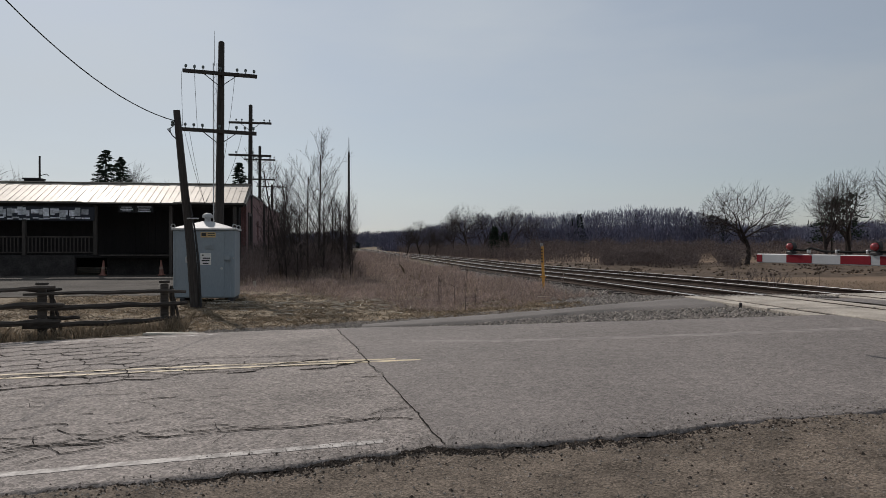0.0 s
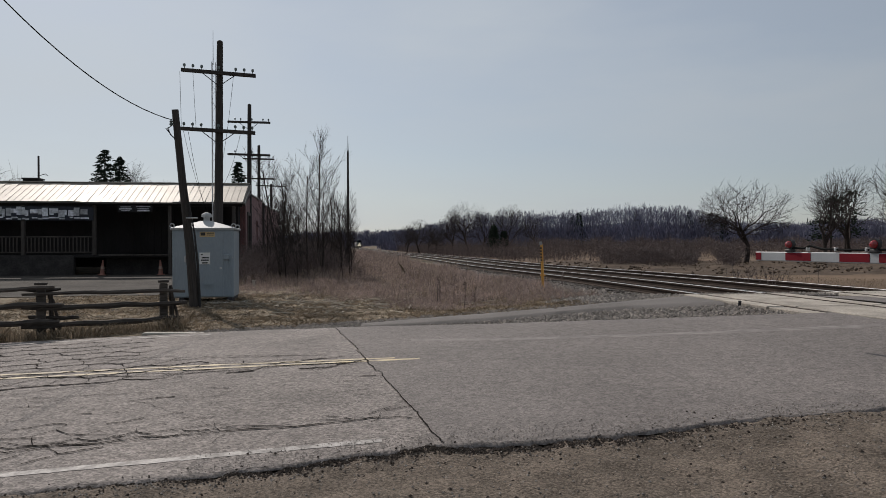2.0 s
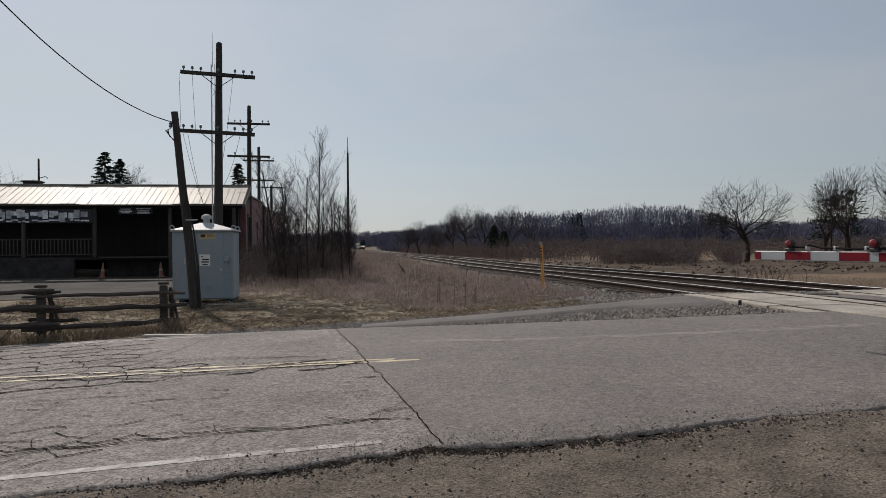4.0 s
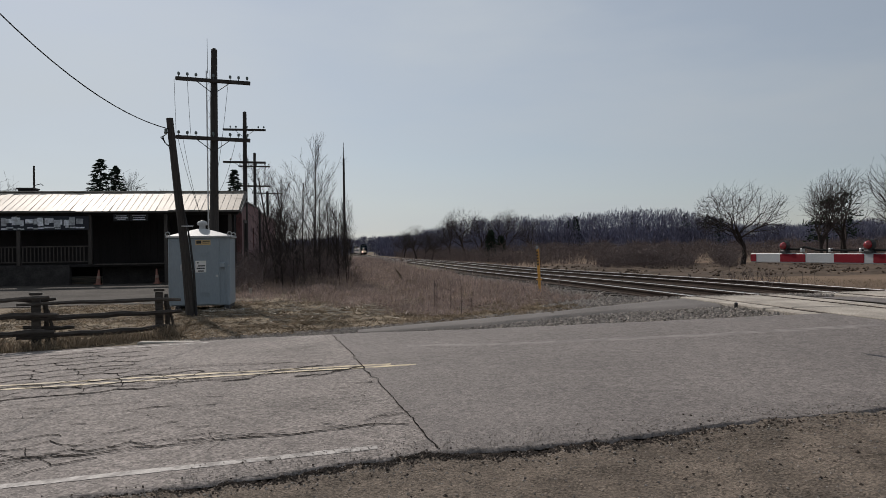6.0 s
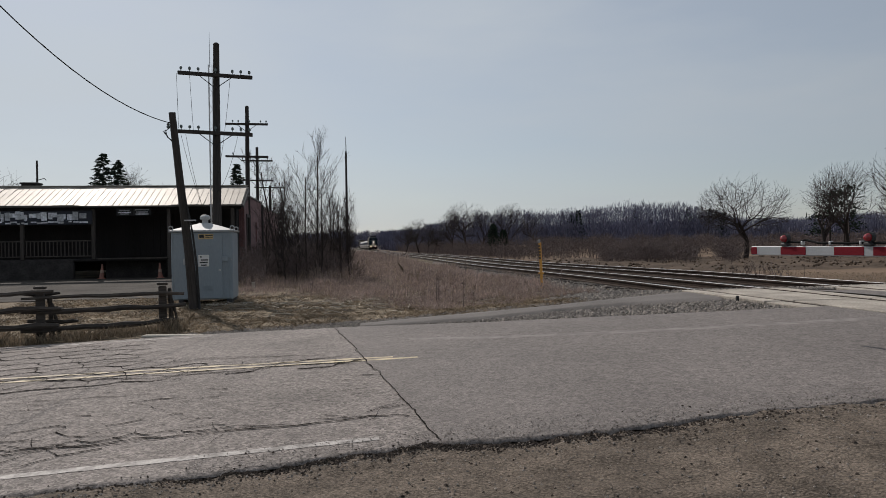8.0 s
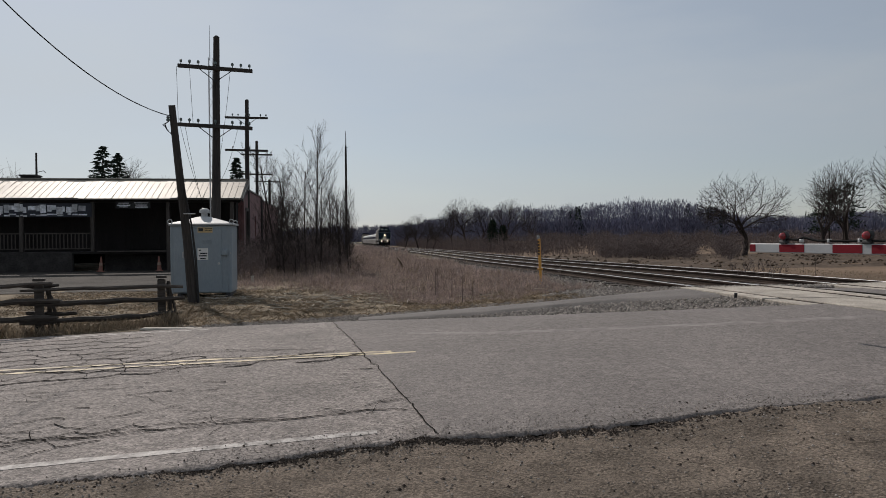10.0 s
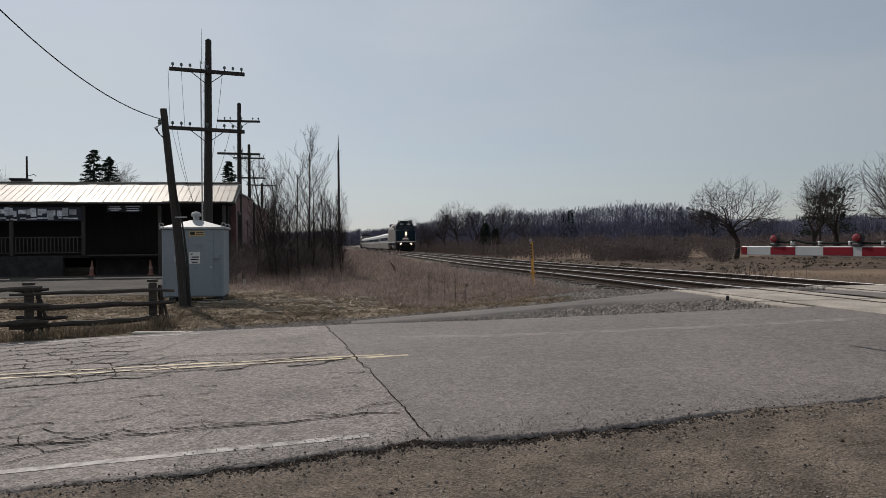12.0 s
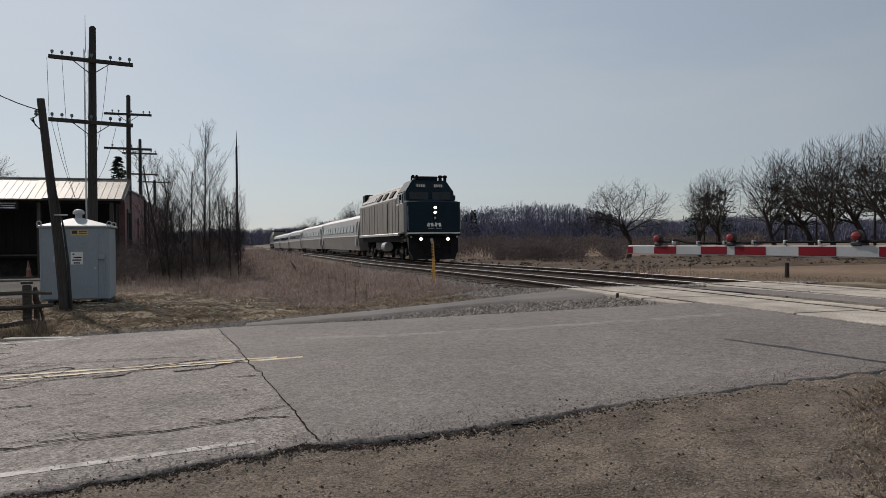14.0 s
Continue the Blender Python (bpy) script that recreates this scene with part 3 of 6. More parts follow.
# ---- cracks in the old pavement ----
def crack(g, u, v, a, length, w, r, fork=0.05):
    """A wandering crack drawn as a thin ribbon on the road."""
    n = int(length / 0.07)
    aim = a
    prev = None
    for k in range(n):
        ww = w * r.uniform(0.35, 1.2) * min(1, (n - k) / 6)
        p = (u - math.sin(a) * ww * 0.5, v + math.cos(a) * ww * 1.6), (u + math.sin(a) * ww * 0.5, v - math.cos(a) * ww * 1.6)
        if v < 4.85 or v > far_edge(u) - 0.1 or u > seam_u(v) + 0.06:
            break
        i = len(g.v)
        g.v += [tuple(road_point(*p[0], 0.0075)), tuple(road_point(*p[1], 0.0075))]
        if prev is not None:
            g.f.append((prev, prev + 1, i + 1, i))
        prev = i
        a += r.gauss(0, 0.42)
        a = aim + (a - aim) * 0.6
        u, v = u + math.cos(a) * 0.07, v + math.sin(a) * 0.07
        if r.random() < fork:
            crack(g, u, v, a + r.choice((-1, 1)) * r.uniform(0.6, 1.4), r.uniform(0.2, 0.9), w * 0.8, r, fork * 0.5)


def plates(g, r, u0, u1, v0, v1, cell, w, inside):
    """Pavement broken into plates: the joints between irregular cells, as dark ribbons."""
    nu, nv = int((u1 - u0) / cell[0]), int((v1 - v0) / cell[1])
    seeds = {(i, j): (u0 + (i + 0.5 * (j % 2) + r.uniform(-0.38, 0.38)) * cell[0], v0 + (j + r.uniform(-0.38, 0.38)) * cell[1]) for i in range(nu) for j in range(nv)}

    def bend(x, y):
        k = 0.16 * cell[0]
        return x + k * noise.noise((x * 4, y * 4, 1)) + 0.4 * k * noise.noise((x * 13, y * 13, 2)), y + k * noise.noise((x * 4, y * 4, 6)) + 0.4 * k * noise.noise((x * 13, y * 13, 7))
    for (i, j), (cx, cy) in seeds.items():
        ring = [(cx + dx * cell[0] * 1.5, cy + dy * cell[1] * 1.5, None) for dx, dy in ((-1, -1), (1, -1), (1, 1), (-1, 1))]
        for key in [(i + a, j + b) for a in (-2, -1, 0, 1, 2) for b in (-2, -1, 0, 1, 2) if (a or b)]:
            if key not in seeds:
                continue
            ox, oy = seeds[key]
            nx, ny = ox - cx, oy - cy
            c = nx * (ox + cx) / 2 + ny * (oy + cy) / 2
            cutring = []
            for k, (x, y, tag) in enumerate(ring):
                x2, y2, _ = ring[(k + 1) % len(ring)]
                s0, s1 = nx * x + ny * y - c, nx * x2 + ny * y2 - c
                if s0 <= 0:
                    cutring.append((x, y, tag))
                if s0 * s1 < 0:
                    f = s0 / (s0 - s1)
                    cutring.append((x + (x2 - x) * f, y + (y2 - y) * f, key if s0 <= 0 else tag))
            ring = cutring
        for k, (x, y, tag) in enumerate(ring):
            if tag is None or tag < (i, j):
                continue
            x2, y2, _ = ring[(k + 1) % len(ring)]
            if r.random() > inside((x + x2) / 2, (y + y2) / 2):
                continue
            n = max(2, int(math.hypot(x2 - x, y2 - y) / 0.05))
            pts = [bend(x + (x2 - x) * q / n, y + (y2 - y) * q / n) for q in range(n + 1)]
            lx, ly = x2 - x, y2 - y
            le = math.hypot(lx, ly) or 1.0
            o = len(g.v)
            for px, py in pts:
                ww = w * (0.8 + 0.55 * noise.noise((px * 7, py * 7, 3)))
                g.v += [tuple(road_point(px - ly / le * ww * 0.36, py + lx / le * ww * 1.7, 0.007)), tuple(road_point(px + ly / le * ww * 0.36, py - lx / le * ww * 1.7, 0.007))]
            g.f += [(o + 2 * q, o + 2 * q + 1, o + 2 * q + 3, o + 2 * q + 2) for q in range(n)]


def far_lane_break(u, v):
    """The outer wheel paths of the far lane are crazed all over; towards the joint only the centre line is."""
    worn = smooth(-1.7, -2.5, u + 0.3 * (v - 8.4)) * smooth(7.9, 8.3, v + 0.1 * (u + 3.6)) * (1 - smooth(far_edge(u) - 0.9, far_edge(u) - 0.3, v))
    centre = 8.36 - 0.165 * u
    along = 0.75 * smooth(0.35, 0.0, u) * smooth(centre - 0.5, centre - 0.3, v) * (1 - smooth(centre + 0.3, centre + 0.75, v)) * smooth(-4.0, -1.4, u)
    return worn + along * 0.7


def near_lane_break(u, v):
    return 0.95 * smooth(-1.6, -2.1, u) * smooth(5.15, 5.3, v) * (1 - smooth(6.0, 6.5, v)) + 0.45 * smooth(-0.6, -1.6, u) * smooth(5.35, 5.45, v) * (1 - smooth(5.65, 5.95, v))


g, r = Geo(), random.Random(11)
plates(g, r, -9.5, 0.3, 7.4, 13.2, (0.46, 0.5), 0.0135, far_lane_break)
plates(g, r, -6.0, -0.4, 5.0, 6.8, (0.36, 0.28), 0.007, near_lane_break)
# long cracks along the lanes
for u, v, a, L, w in ((0.55, 5.5, 3.14, 6, 0.011), (-0.4, 5.62, 3.1, 3, 0.007), (-1.0, 5.85, 3.2, 3, 0.006), (0.15, 8.12, 2.99, 4.5, 0.008), (0.05, 8.75, 2.97, 4.5, 0.008), (-0.2, 8.95, 2.97, 4.2, 0.008), (-0.6, 9.15, 2.96, 4, 0.008),
                      (0.25, 8.28, 2.98, 4.5, 0.009), (-2.4, 8.1, 3.3, 4, 0.009), (-1.9, 7.4, 3.2, 1.6, 0.006), (0.35, 7.35, 3.2, 0.4, 0.02), (0.12, 7.2, 3.2, 0.3, 0.016), (-1.6, 7.05, 3.1, 0.5, 0.018), (-1.0, 7.1, 3.1, 0.35, 0.014), (-2.2, 6.6, 3.2, 0.3, 0.014)):
    crack(g, u, v, a, L, w * 0.72, r, 0.05)
# pits and short seams drawn out along the near lane
for k in range(150):
    crack(g, 0.3 - 4.5 * r.random(), r.uniform(5.6, 7.9), 3.1 + r.gauss(0, 0.2), r.uniform(0.08, 0.4), r.uniform(0.003, 0.008), r, 0.02)
M_CRUMB = material("broken_asphalt_crumbs", (0.066, 0.052, 0.043), 0.95, vary=0.3, scale=4, fine=30, bump=0.4, spec=0.15, island=0.4)


def on_broken_edge(r):
    while True:
        u = r.uniform(-4.5, 4.6)
        if r.random() < 0.25 + 0.75 * smooth(-2.5, -0.5, u) * (1 - smooth(2.6, 4.2, u)):
            v = near_edge(u) + r.gauss(-0.09, 0.06 + 0.12 * (r.random() < 0.35))
            return u, v, shoulder_z(u, v) + 0.004 if v < near_edge(u) else road_point(u, v, 0.008).z


def on_cut_edge(r):
    """The strip where wheels have torn the pavement's edge into dark crumbs."""
    u = r.gauss(0.6, 1.1)
    v = near_edge(u) - 0.04 - 0.02 * u + r.gauss(0, 0.032) * (1 + (r.random() < 0.25))
    return u, v, shoulder_z(u, v) + 0.003


stones("asphalt_crumbs", 450, on_broken_edge, 0.0085, M_CRUMB, "dark crumbs of broken asphalt along the road edge", "crumbs")
stones("asphalt_crumbs", 3000, on_cut_edge, 0.0085, M_CRUMB, "band of dark crumbled asphalt and soil at the torn edge", "crumbs")


def clods(r):
    u, v = r.uniform(-4, 6), r.uniform(2.8, 4.5)
    return u, v, shoulder_z(u, v)


stones("earth_clods", 380, clods, 0.013, M_CRUMB, "small dark clods of earth on the shoulder", "clods")
whole("pavement_cracks", g, M_CRACK, "branching dark cracks in the old asphalt", "cracks", kind="stuff")
# the joint between the two pavements, open and dark
g = Geo()
for k in range(120):
    v = 4.78 + 7.2 * k / 119
    u, w = seam_u(v), 0.003 + 0.012 * abs(noise.noise((v * 5, 9, 0)))
    g.v += [tuple(road_point(u - w, v, 0.0085)), tuple(road_point(u + w, v, 0.0085))]
g.f = [(2 * i, 2 * i + 2, 2 * i + 3, 2 * i + 1) for i in range(119)]
whole("pavement_joint", g, M_CRACK, "dark open joint between old and newer asphalt", "joint", kind="structure")
g, r = Geo(), random.Random(3)
crack(g, 0.2, 5.75, 0.9, 0.5, 0.007, r, 0.0)
crack(g, 0.22, 5.5, 1.1, 0.5, 0.007, r, 0.0)
crack(g, 0.35, 5.85, 0.1, 0.5, 0.006, r, 0.0)
whole("pavement_cracks", g, M_CRACK, "curved dark crack beside the pavement joint", "cracks", kind="stuff")


# ---- signal cabinet ----
def signal_cabinet():
    W, D, H = 1.72, 1.3, 1.98
    z0 = 0.06
    t = thing("signal_cabinet", at_site(-4.03, 21.2 + D / 2, base_z(-4, 21.5), 1.5), "pale blue-grey steel railway signal cabinet with pyramid roof", "cabinet")
    body = part("body", Geo().box((0, 0, z0 + H / 2 + 0.08), (W, D, H), 0.025), M_CAB, t)
    part("skid", Geo().box((-0.6, 0, 0.06), (0.14, D + 0.1, 0.16), 0.01), M_DARK_STEEL, t)
    part("skid", Geo().box((0.75, 0, 0.06), (0.14, D + 0.1, 0.16), 0.01), M_DARK_STEEL, t)
    zt = z0 + H + 0.08
    g = Geo()
    e, w = 0.05, 0.14
    g.add([(-W / 2 - e, -D / 2 - e, zt), (W / 2 + e, -D / 2 - e, zt), (W / 2 + e, D / 2 + e, zt), (-W / 2 - e, D / 2 + e, zt),
           (-W / 2 - e, -D / 2 - e, zt + 0.05), (W / 2 + e, -D / 2 - e, zt + 0.05), (W / 2 + e, D / 2 + e, zt + 0.05), (-W / 2 - e, D / 2 + e, zt + 0.05),
           (-w, -w, zt + 0.27), (w, -w, zt + 0.27), (w, w, zt + 0.27), (-w, w, zt + 0.27)],
          [(0, 3, 2, 1), (0, 1, 5, 4), (1, 2, 6, 5), (2, 3, 7, 6), (3, 0, 4, 7), (4, 5, 9, 8), (5, 6, 10, 9), (6, 7, 11, 10), (7, 4, 8, 11), (8, 9, 10, 11)])
    roof = part("roof", g, M_CAB_ROOF, t, "pale grey pyramid roof")
    part("vent", Geo().lathe([(0.09, zt + 0.24), (0.09, zt + 0.38), (0.15, zt + 0.39), (0.15, zt + 0.46), (0.1, zt + 0.51), (0.02, zt + 0.53)], 14), M_CAB_ROOF, roof)
    for x, y in ((-W / 2, -D / 2), (W / 2, -D / 2), (W / 2 - 0.04, D / 2)):
        ring = [(x + 0.06 * math.cos(a), y, zt + 0.11 + 0.06 * math.sin(a)) for a in [k * math.pi / 6 for k in range(13)]]
        part("lifting_eye", Geo().tube(ring, 0.018, 6), M_CAB_ROOF, roof)
    y = -D / 2
    door = part("door", Geo().box((-0.1, y - 0.012, z0 + 1.04), (1.36, 0.03, 1.86), 0.01), M_CAB, t)
    part("handle", Geo().box((-0.46, y - 0.06, z0 + 1.2), (0.05, 0.06, 0.2), 0.015).tube([(-0.5, y - 0.07, z0 + 1.28), (-0.5, y - 0.09, z0 + 1.12)], 0.014, 6), M_STEEL, door)
    for z in (0.35, 1.5):
        g = Geo()
        for k in range(5):
            g.box((0.16, y - 0.03, z0 + z + 0.03 * k), (0.26, 0.012, 0.012), 0.003)
        part("louvre", g, M_CAB, door)
    for z in (0.3, 0.95, 1.6):
        part("hinge", Geo().tube([(0.56, y - 0.03, z0 + z), (0.56, y - 0.03, z0 + z + 0.1)], 0.015, 6), M_CAB, door)
    sign = part("notice", Geo().box((0.05, y - 0.034, z0 + 1.22), (0.3, 0.006, 0.34), 0.002), M_NOTICE, door, "white notice with dark lettering")
    for z, s, dx in ((1.33, 0.05, -0.08), (1.24, 0.2, 0.02), (1.17, 0.22, 0.0), (1.09, 0.16, 0.0)):
        part("lettering", Geo().box((0.05 + dx, y - 0.039, z0 + z), (s, 0.003, 0.035)), M_INK, sign)
    lab = part("label", Geo().box((0.12, y - 0.034, z0 + 1.92), (0.42, 0.006, 0.15), 0.002), M_ORANGE_LABEL, door, "small orange label with dark lettering")
    part("lettering", Geo().box((0.0, y - 0.039, z0 + 1.93), (0.13, 0.003, 0.09)), M_INK, lab)
    part("lettering", Geo().box((0.21, y - 0.039, z0 + 1.955), (0.2, 0.003, 0.025)), M_INK, lab)
    part("lettering", Geo().box((0.21, y - 0.039, z0 + 1.9), (0.2, 0.003, 0.02)), M_INK, lab)
    part("meter_box", Geo().box((0.66, y - 0.05, z0 + 1.26), (0.17, 0.09, 0.16), 0.015), M_CAB, t)
    part("conduit", Geo().tube([(0.74, y - 0.02, z0 + 0.1), (0.74, y - 0.02, z0 + 1.2)], 0.014, 6), M_CAB, t)
    part("lock", Geo().lathe([(0.035, 0), (0.035, 0.04), (0.02, 0.05)], 10, axis="Y").v and Geo().tube([(0.5, y - 0.01, z0 + 0.94), (0.5, y - 0.06, z0 + 0.94)], 0.035, 10), M_STEEL, door)
    part("reflector", Geo().box((0.83, y - 0.012, z0 + 1.24), (0.03, 0.02, 0.04), 0.004), M_WHITE, t)


signal_cabinet()
whole("concrete_pad", Geo().box((0, 0, 0.02), (2.0, 1.0, 0.12), 0.02), M_PAD, "broken pale concrete footing below the cabinet", "footing", m=at_site(-3.75, 21.1, base_z(-4, 21) - 0.07, 4))
whole("kerb_slab", Geo().box((0, 0, 0), (1.1, 0.2, 0.1), 0.02), M_PAD, "low pale concrete slab at the edge of the road", "slab", m=at_site(-3.0, 13.12, road_z(-3.0) - 0.05, -12))


# ---- poles and wires ----
def curve_wire(name, a, b, sag, r, label):
    pts = []
    for k in range(25):
        s = k / 24
        p = Vector(a).lerp(Vector(b), s)
        p.z -= sag * 4 * s * (1 - s)
        pts.append(p)
    return whole(name, Geo().tube(pts, r, 5), M_WIRE, label, "wire")


def leaning_pole():
    b = Vector((0, 0, 0))
    t = thing("leaning_pole", at_site(-3.9, 19.5, base_z(-3.9, 19.5)), "leaning weathered wooden service pole beside the cabinet", "pole")
    top = Vector((-0.38, -0.5, 5.18))
    part("shaft", Geo().tube([(0.0, 0, -0.2), top * 0.3 + Vector((0.02, 0, 0)), top * 0.65, top], [0.135, 0.118, 0.1, 0.085], 10), M_POLE, t)
    part("cable_guard", Geo().tube([(0.14, -0.08, 0), (0.1, -0.17, 1.2), (0.03, -0.22, 2.0), top * 0.6 + Vector((0.1, -0.08, 0))], [0.035, 0.035, 0.025, 0.012], 6), M_DARK_STEEL, t, "dark cable guard strapped to the pole")
    part("bracket", Geo().box((-0.02, -0.3, 2.38), (0.3, 0.05, 0.035), 0.008, rot(8)), M_STEEL, t)
    part("insulator", Geo().lathe([(0.03, 0), (0.05, 0.04), (0.03, 0.08), (0.045, 0.11), (0.02, 0.14)], 8, c=tuple(top * 0.93 + Vector((-0.13, -0.02, -0.05)))), M_GLASSY, t)
    g = Geo()
    q = top * 0.92 + Vector((-0.12, 0, 0))
    for k in range(4):
        g.tube([q, q + Vector((-0.08 - 0.03 * k, 0.02 * k, -0.06)), q + Vector((-0.05 + 0.04 * k, 0, -0.22 - 0.04 * k)), q + Vector((0.06, 0.0, -0.3))], 0.008, 4)
    part("wire_loops", g, M_WIRE, t)
    return t


leaning_pole()


def line_pole(u, v, h, arms, r0, r1, label, pegs, lean=0.0):
    z = base_z(u, v)
    t = thing("utility_pole", at_site(u, v, z, 1.0), label, "utility pole", "line poles")
    H = h - z
    part("shaft", Geo().tube([(0, 0, -0.3), (lean * 0.5, 0, H * 0.5), (lean, 0, H)], [r0, (r0 + r1) / 2, r1], 12), M_POLE, t)
    part("pole_cap", Geo().lathe([(r1, H - 0.02), (r1 * 1.05, H), (r1 * 0.5, H + 0.05)], 12, c=(lean, 0, 0)), M_POLE, t)
    for za, half, tilt in arms:
        za -= z
        x = lean * za / H
        arm = part("crossarm", Geo().box((x, -r0 - 0.03, za), (half * 2, 0.09, 0.115), 0.01, rot(tilt, "Y")), M_POLE, t)
        for s in (-1, 1):
            part("brace", Geo().tube([(x + s * 0.5, -r0 - 0.05, za - 0.05 - s * 0.5 * math.sin(radians(tilt))), (x, -r0 - 0.02, za - 0.42)], 0.014, 5), M_DARK_STEEL, t)
        for k in range(pegs):
            px = -half + 0.1 + (2 * half - 0.2) * k / (pegs - 1)
            if pegs > 4 and k in (3, 5) or rng.random() < 0.12:
                continue
            pz = za - px * math.sin(radians(tilt)) + 0.05
            part("insulator", Geo().lathe([(0.013, pz), (0.013, pz + 0.06), (0.04, pz + 0.07), (0.045, pz + 0.12), (0.03, pz + 0.155), (0.01, pz + 0.165)], 7, c=(x + px, -r0 - 0.03, 0)), M_GLASSY, arm)
    return t


line_pole(-3.98, 23.4, 8.06, ((7.02, 1.15, 2.9), (5.17, 1.15, 2.4)), 0.165, 0.095, "tall weathered wooden line pole with two crossarms", 9, 0.1)
line_pole(-5.06, 39.5, 9.2, ((8.22, 1.13, 0.2), (6.45, 1.13, 0.8)), 0.15, 0.1, "tall wooden line pole with two crossarms and insulators", 8, 0.05)
line_pole(-6.2, 54, 8.97, ((7.97, 1.15, 0.6), (6.5, 1.15, 0.6)), 0.14, 0.1, "tall wooden line pole with two crossarms and insulators", 8, 0.02)
line_pole(-7.05, 72, 7.65, ((7.45, 1.5, 1.5),), 0.16, 0.12, "distant wooden line pole with a single crossarm", 6)
whole("dead_pole", Geo().tube([(0, 0, -0.3), (0, 0, 7.55), (0.01, 0, 7.7), (0.0, 0, 8.6)], [0.09, 0.06, 0.03, 0.012], 8), M_POLE, "slender bare dark pole standing in the thicket", "pole", m=at_site(0.36, 45, base_z(0.4, 45)))
t = thing("street_pole", at_site(-32.0, 80, 0), "distant dark pole with a small bracket", "pole")
part("shaft", Geo().tube([(0, 0, 0), (0, 0, 11.1)], [0.15, 0.1], 8), M_POLE, t)
part("bracket", Geo().tube([(0, 0, 9), (0.7, 0, 9.2), (0.9, 0, 9.0)], 0.04, 5), M_DARK_STEEL, t)
part("bracket", Geo().tube([(0, 0, 8.7), (0.5, 0, 8.4)], 0.03, 5), M_DARK_STEEL, t)
# slim lattice aerial behind the first pole
t = thing("lattice_aerial", at_site(-4.55, 26.0, base_z(-4.5, 26)), "thin triangular lattice aerial rising behind the pole", "aerial")
for k in range(3):
    a = 2 * math.pi * k / 3
    part("leg", Geo().tube([(0.08 * math.cos(a), 0.08 * math.sin(a), 0), (0.08 * math.cos(a), 0.08 * math.sin(a), 8.2)], 0.012, 4), M_STEEL, t)
g = Geo()
for k in range(40):
    a, b = 2 * math.pi * k / 3, 2 * math.pi * (k + 1) / 3
    g.tube([(0.08 * math.cos(a), 0.08 * math.sin(a), 0.2 * k), (0.08 * math.cos(b), 0.08 * math.sin(b), 0.2 * k + 0.2)], 0.007, 3, False)
part("lattice", g, M_STEEL, t)
part("whip", Geo().tube([(0, 0, 8.1), (0, 0, 9.35)], [0.015, 0.006], 4), M_STEEL, t)

POLE_TOP = site(-4.3, 19.0, base_z(-3.9, 19.5) + 4.9)
curve_wire("service_wire", POLE_TOP, (-8.2, 6.0, 9.5), 1.35, 0.012, "thin sagging black service wire from the leaning pole")
for k, (dx, dz, ex, ez, sag) in enumerate(((-1.0, 5.15, -0.1, 2.2, 0.3), (-0.85, 5.13, -0.05, 2.0, 0.45), (-0.7, 7.0, -0.6, 5.2, 0.02), (-1.1, 7.05, -1.05, 5.3, 0.03), (0.55, 6.95, 0.15, 3.9, 0.25), (0.75, 5.05, 0.1, 3.3, 0.3))):
    a, b = site(-3.98 + dx, 23.2, dz), site(-3.98 + ex, 23.15, ez)
    curve_wire("loose_wire", a, b, sag, 0.006, "loose broken wire hanging from the crossarm")


# ---- split rail fence ----
def rail_log(g, a, b, r, seed):
    rr = random.Random(seed)
    pts, rad = [], []
    for k in range(9):
        s = k / 8
        p = Vector(a).lerp(Vector(b), s)
        pts.append((p.x, p.y + rr.uniform(-0.015, 0.015), p.z + rr.uniform(-0.018, 0.018)))
        rad.append(r * rr.uniform(0.75, 1.15) * (0.65 if k in (0, 8) else 1))
    g.tube(pts, rad, 6)
    return g


def split_rail_fence():
    z = -0.2
    t = thing("split_rail_fence", at_site(-3.5, 14.5, z, 14), "weathered grey split-rail fence of rough logs", "fence")
    xs = (0.0, -2.12, -4.3)
    for k, x in enumerate(xs):
        part("post", Geo().box((x, 0, 0.44), (0.15, 0.12, 1.04), 0.02, rot(rng.uniform(-3, 3))), M_OLD_WOOD, t)
        part("post_cap", Geo().box((x, 0, 1.0), (0.2, 0.17, 0.05), 0.012), M_OLD_WOOD, t)
        part("brace_post", rail_log(Geo(), (x + 0.17, 0.14, 0.0), (x + 0.13, 0.12, 0.92), 0.05, 40 + k), M_OLD_WOOD, t)
        part("stay", rail_log(Geo(), (x + 0.3, 0.12, 0.1), (x + 0.17, 0.12, 0.7), 0.035, 60 + k), M_OLD_WOOD, t)
    n = 0
    for i, (x0, x1) in enumerate(((-2.5, 0.36), (-4.7, -1.78))):
        for zz, r in ((0.25, 0.062), (0.53, 0.06), (0.8 + 0.03 * i, 0.042)):
            n += 1
            part("rail", rail_log(Geo(), (x0 + rng.uniform(-0.05, 0.1), -0.1 - 0.07 * i, zz + rng.uniform(-0.06, 0.04) + 0.05 * i), (x1 + rng.uniform(-0.1, 0.1), -0.1 - 0.07 * i, zz + rng.uniform(0, 0.06) + 0.05 * i), r, n), M_OLD_WOOD, t)
    for x, zz in ((-2.25, 0.62), (-2.0, 0.36), (-2.3, 0.9)):
        part("spacer", rail_log(Geo(), (x - 0.35, 0.1, zz), (x + 0.5, 0.1, zz - 0.03), 0.045, int(zz * 100)), M_OLD_WOOD, t)


split_rail_fence()

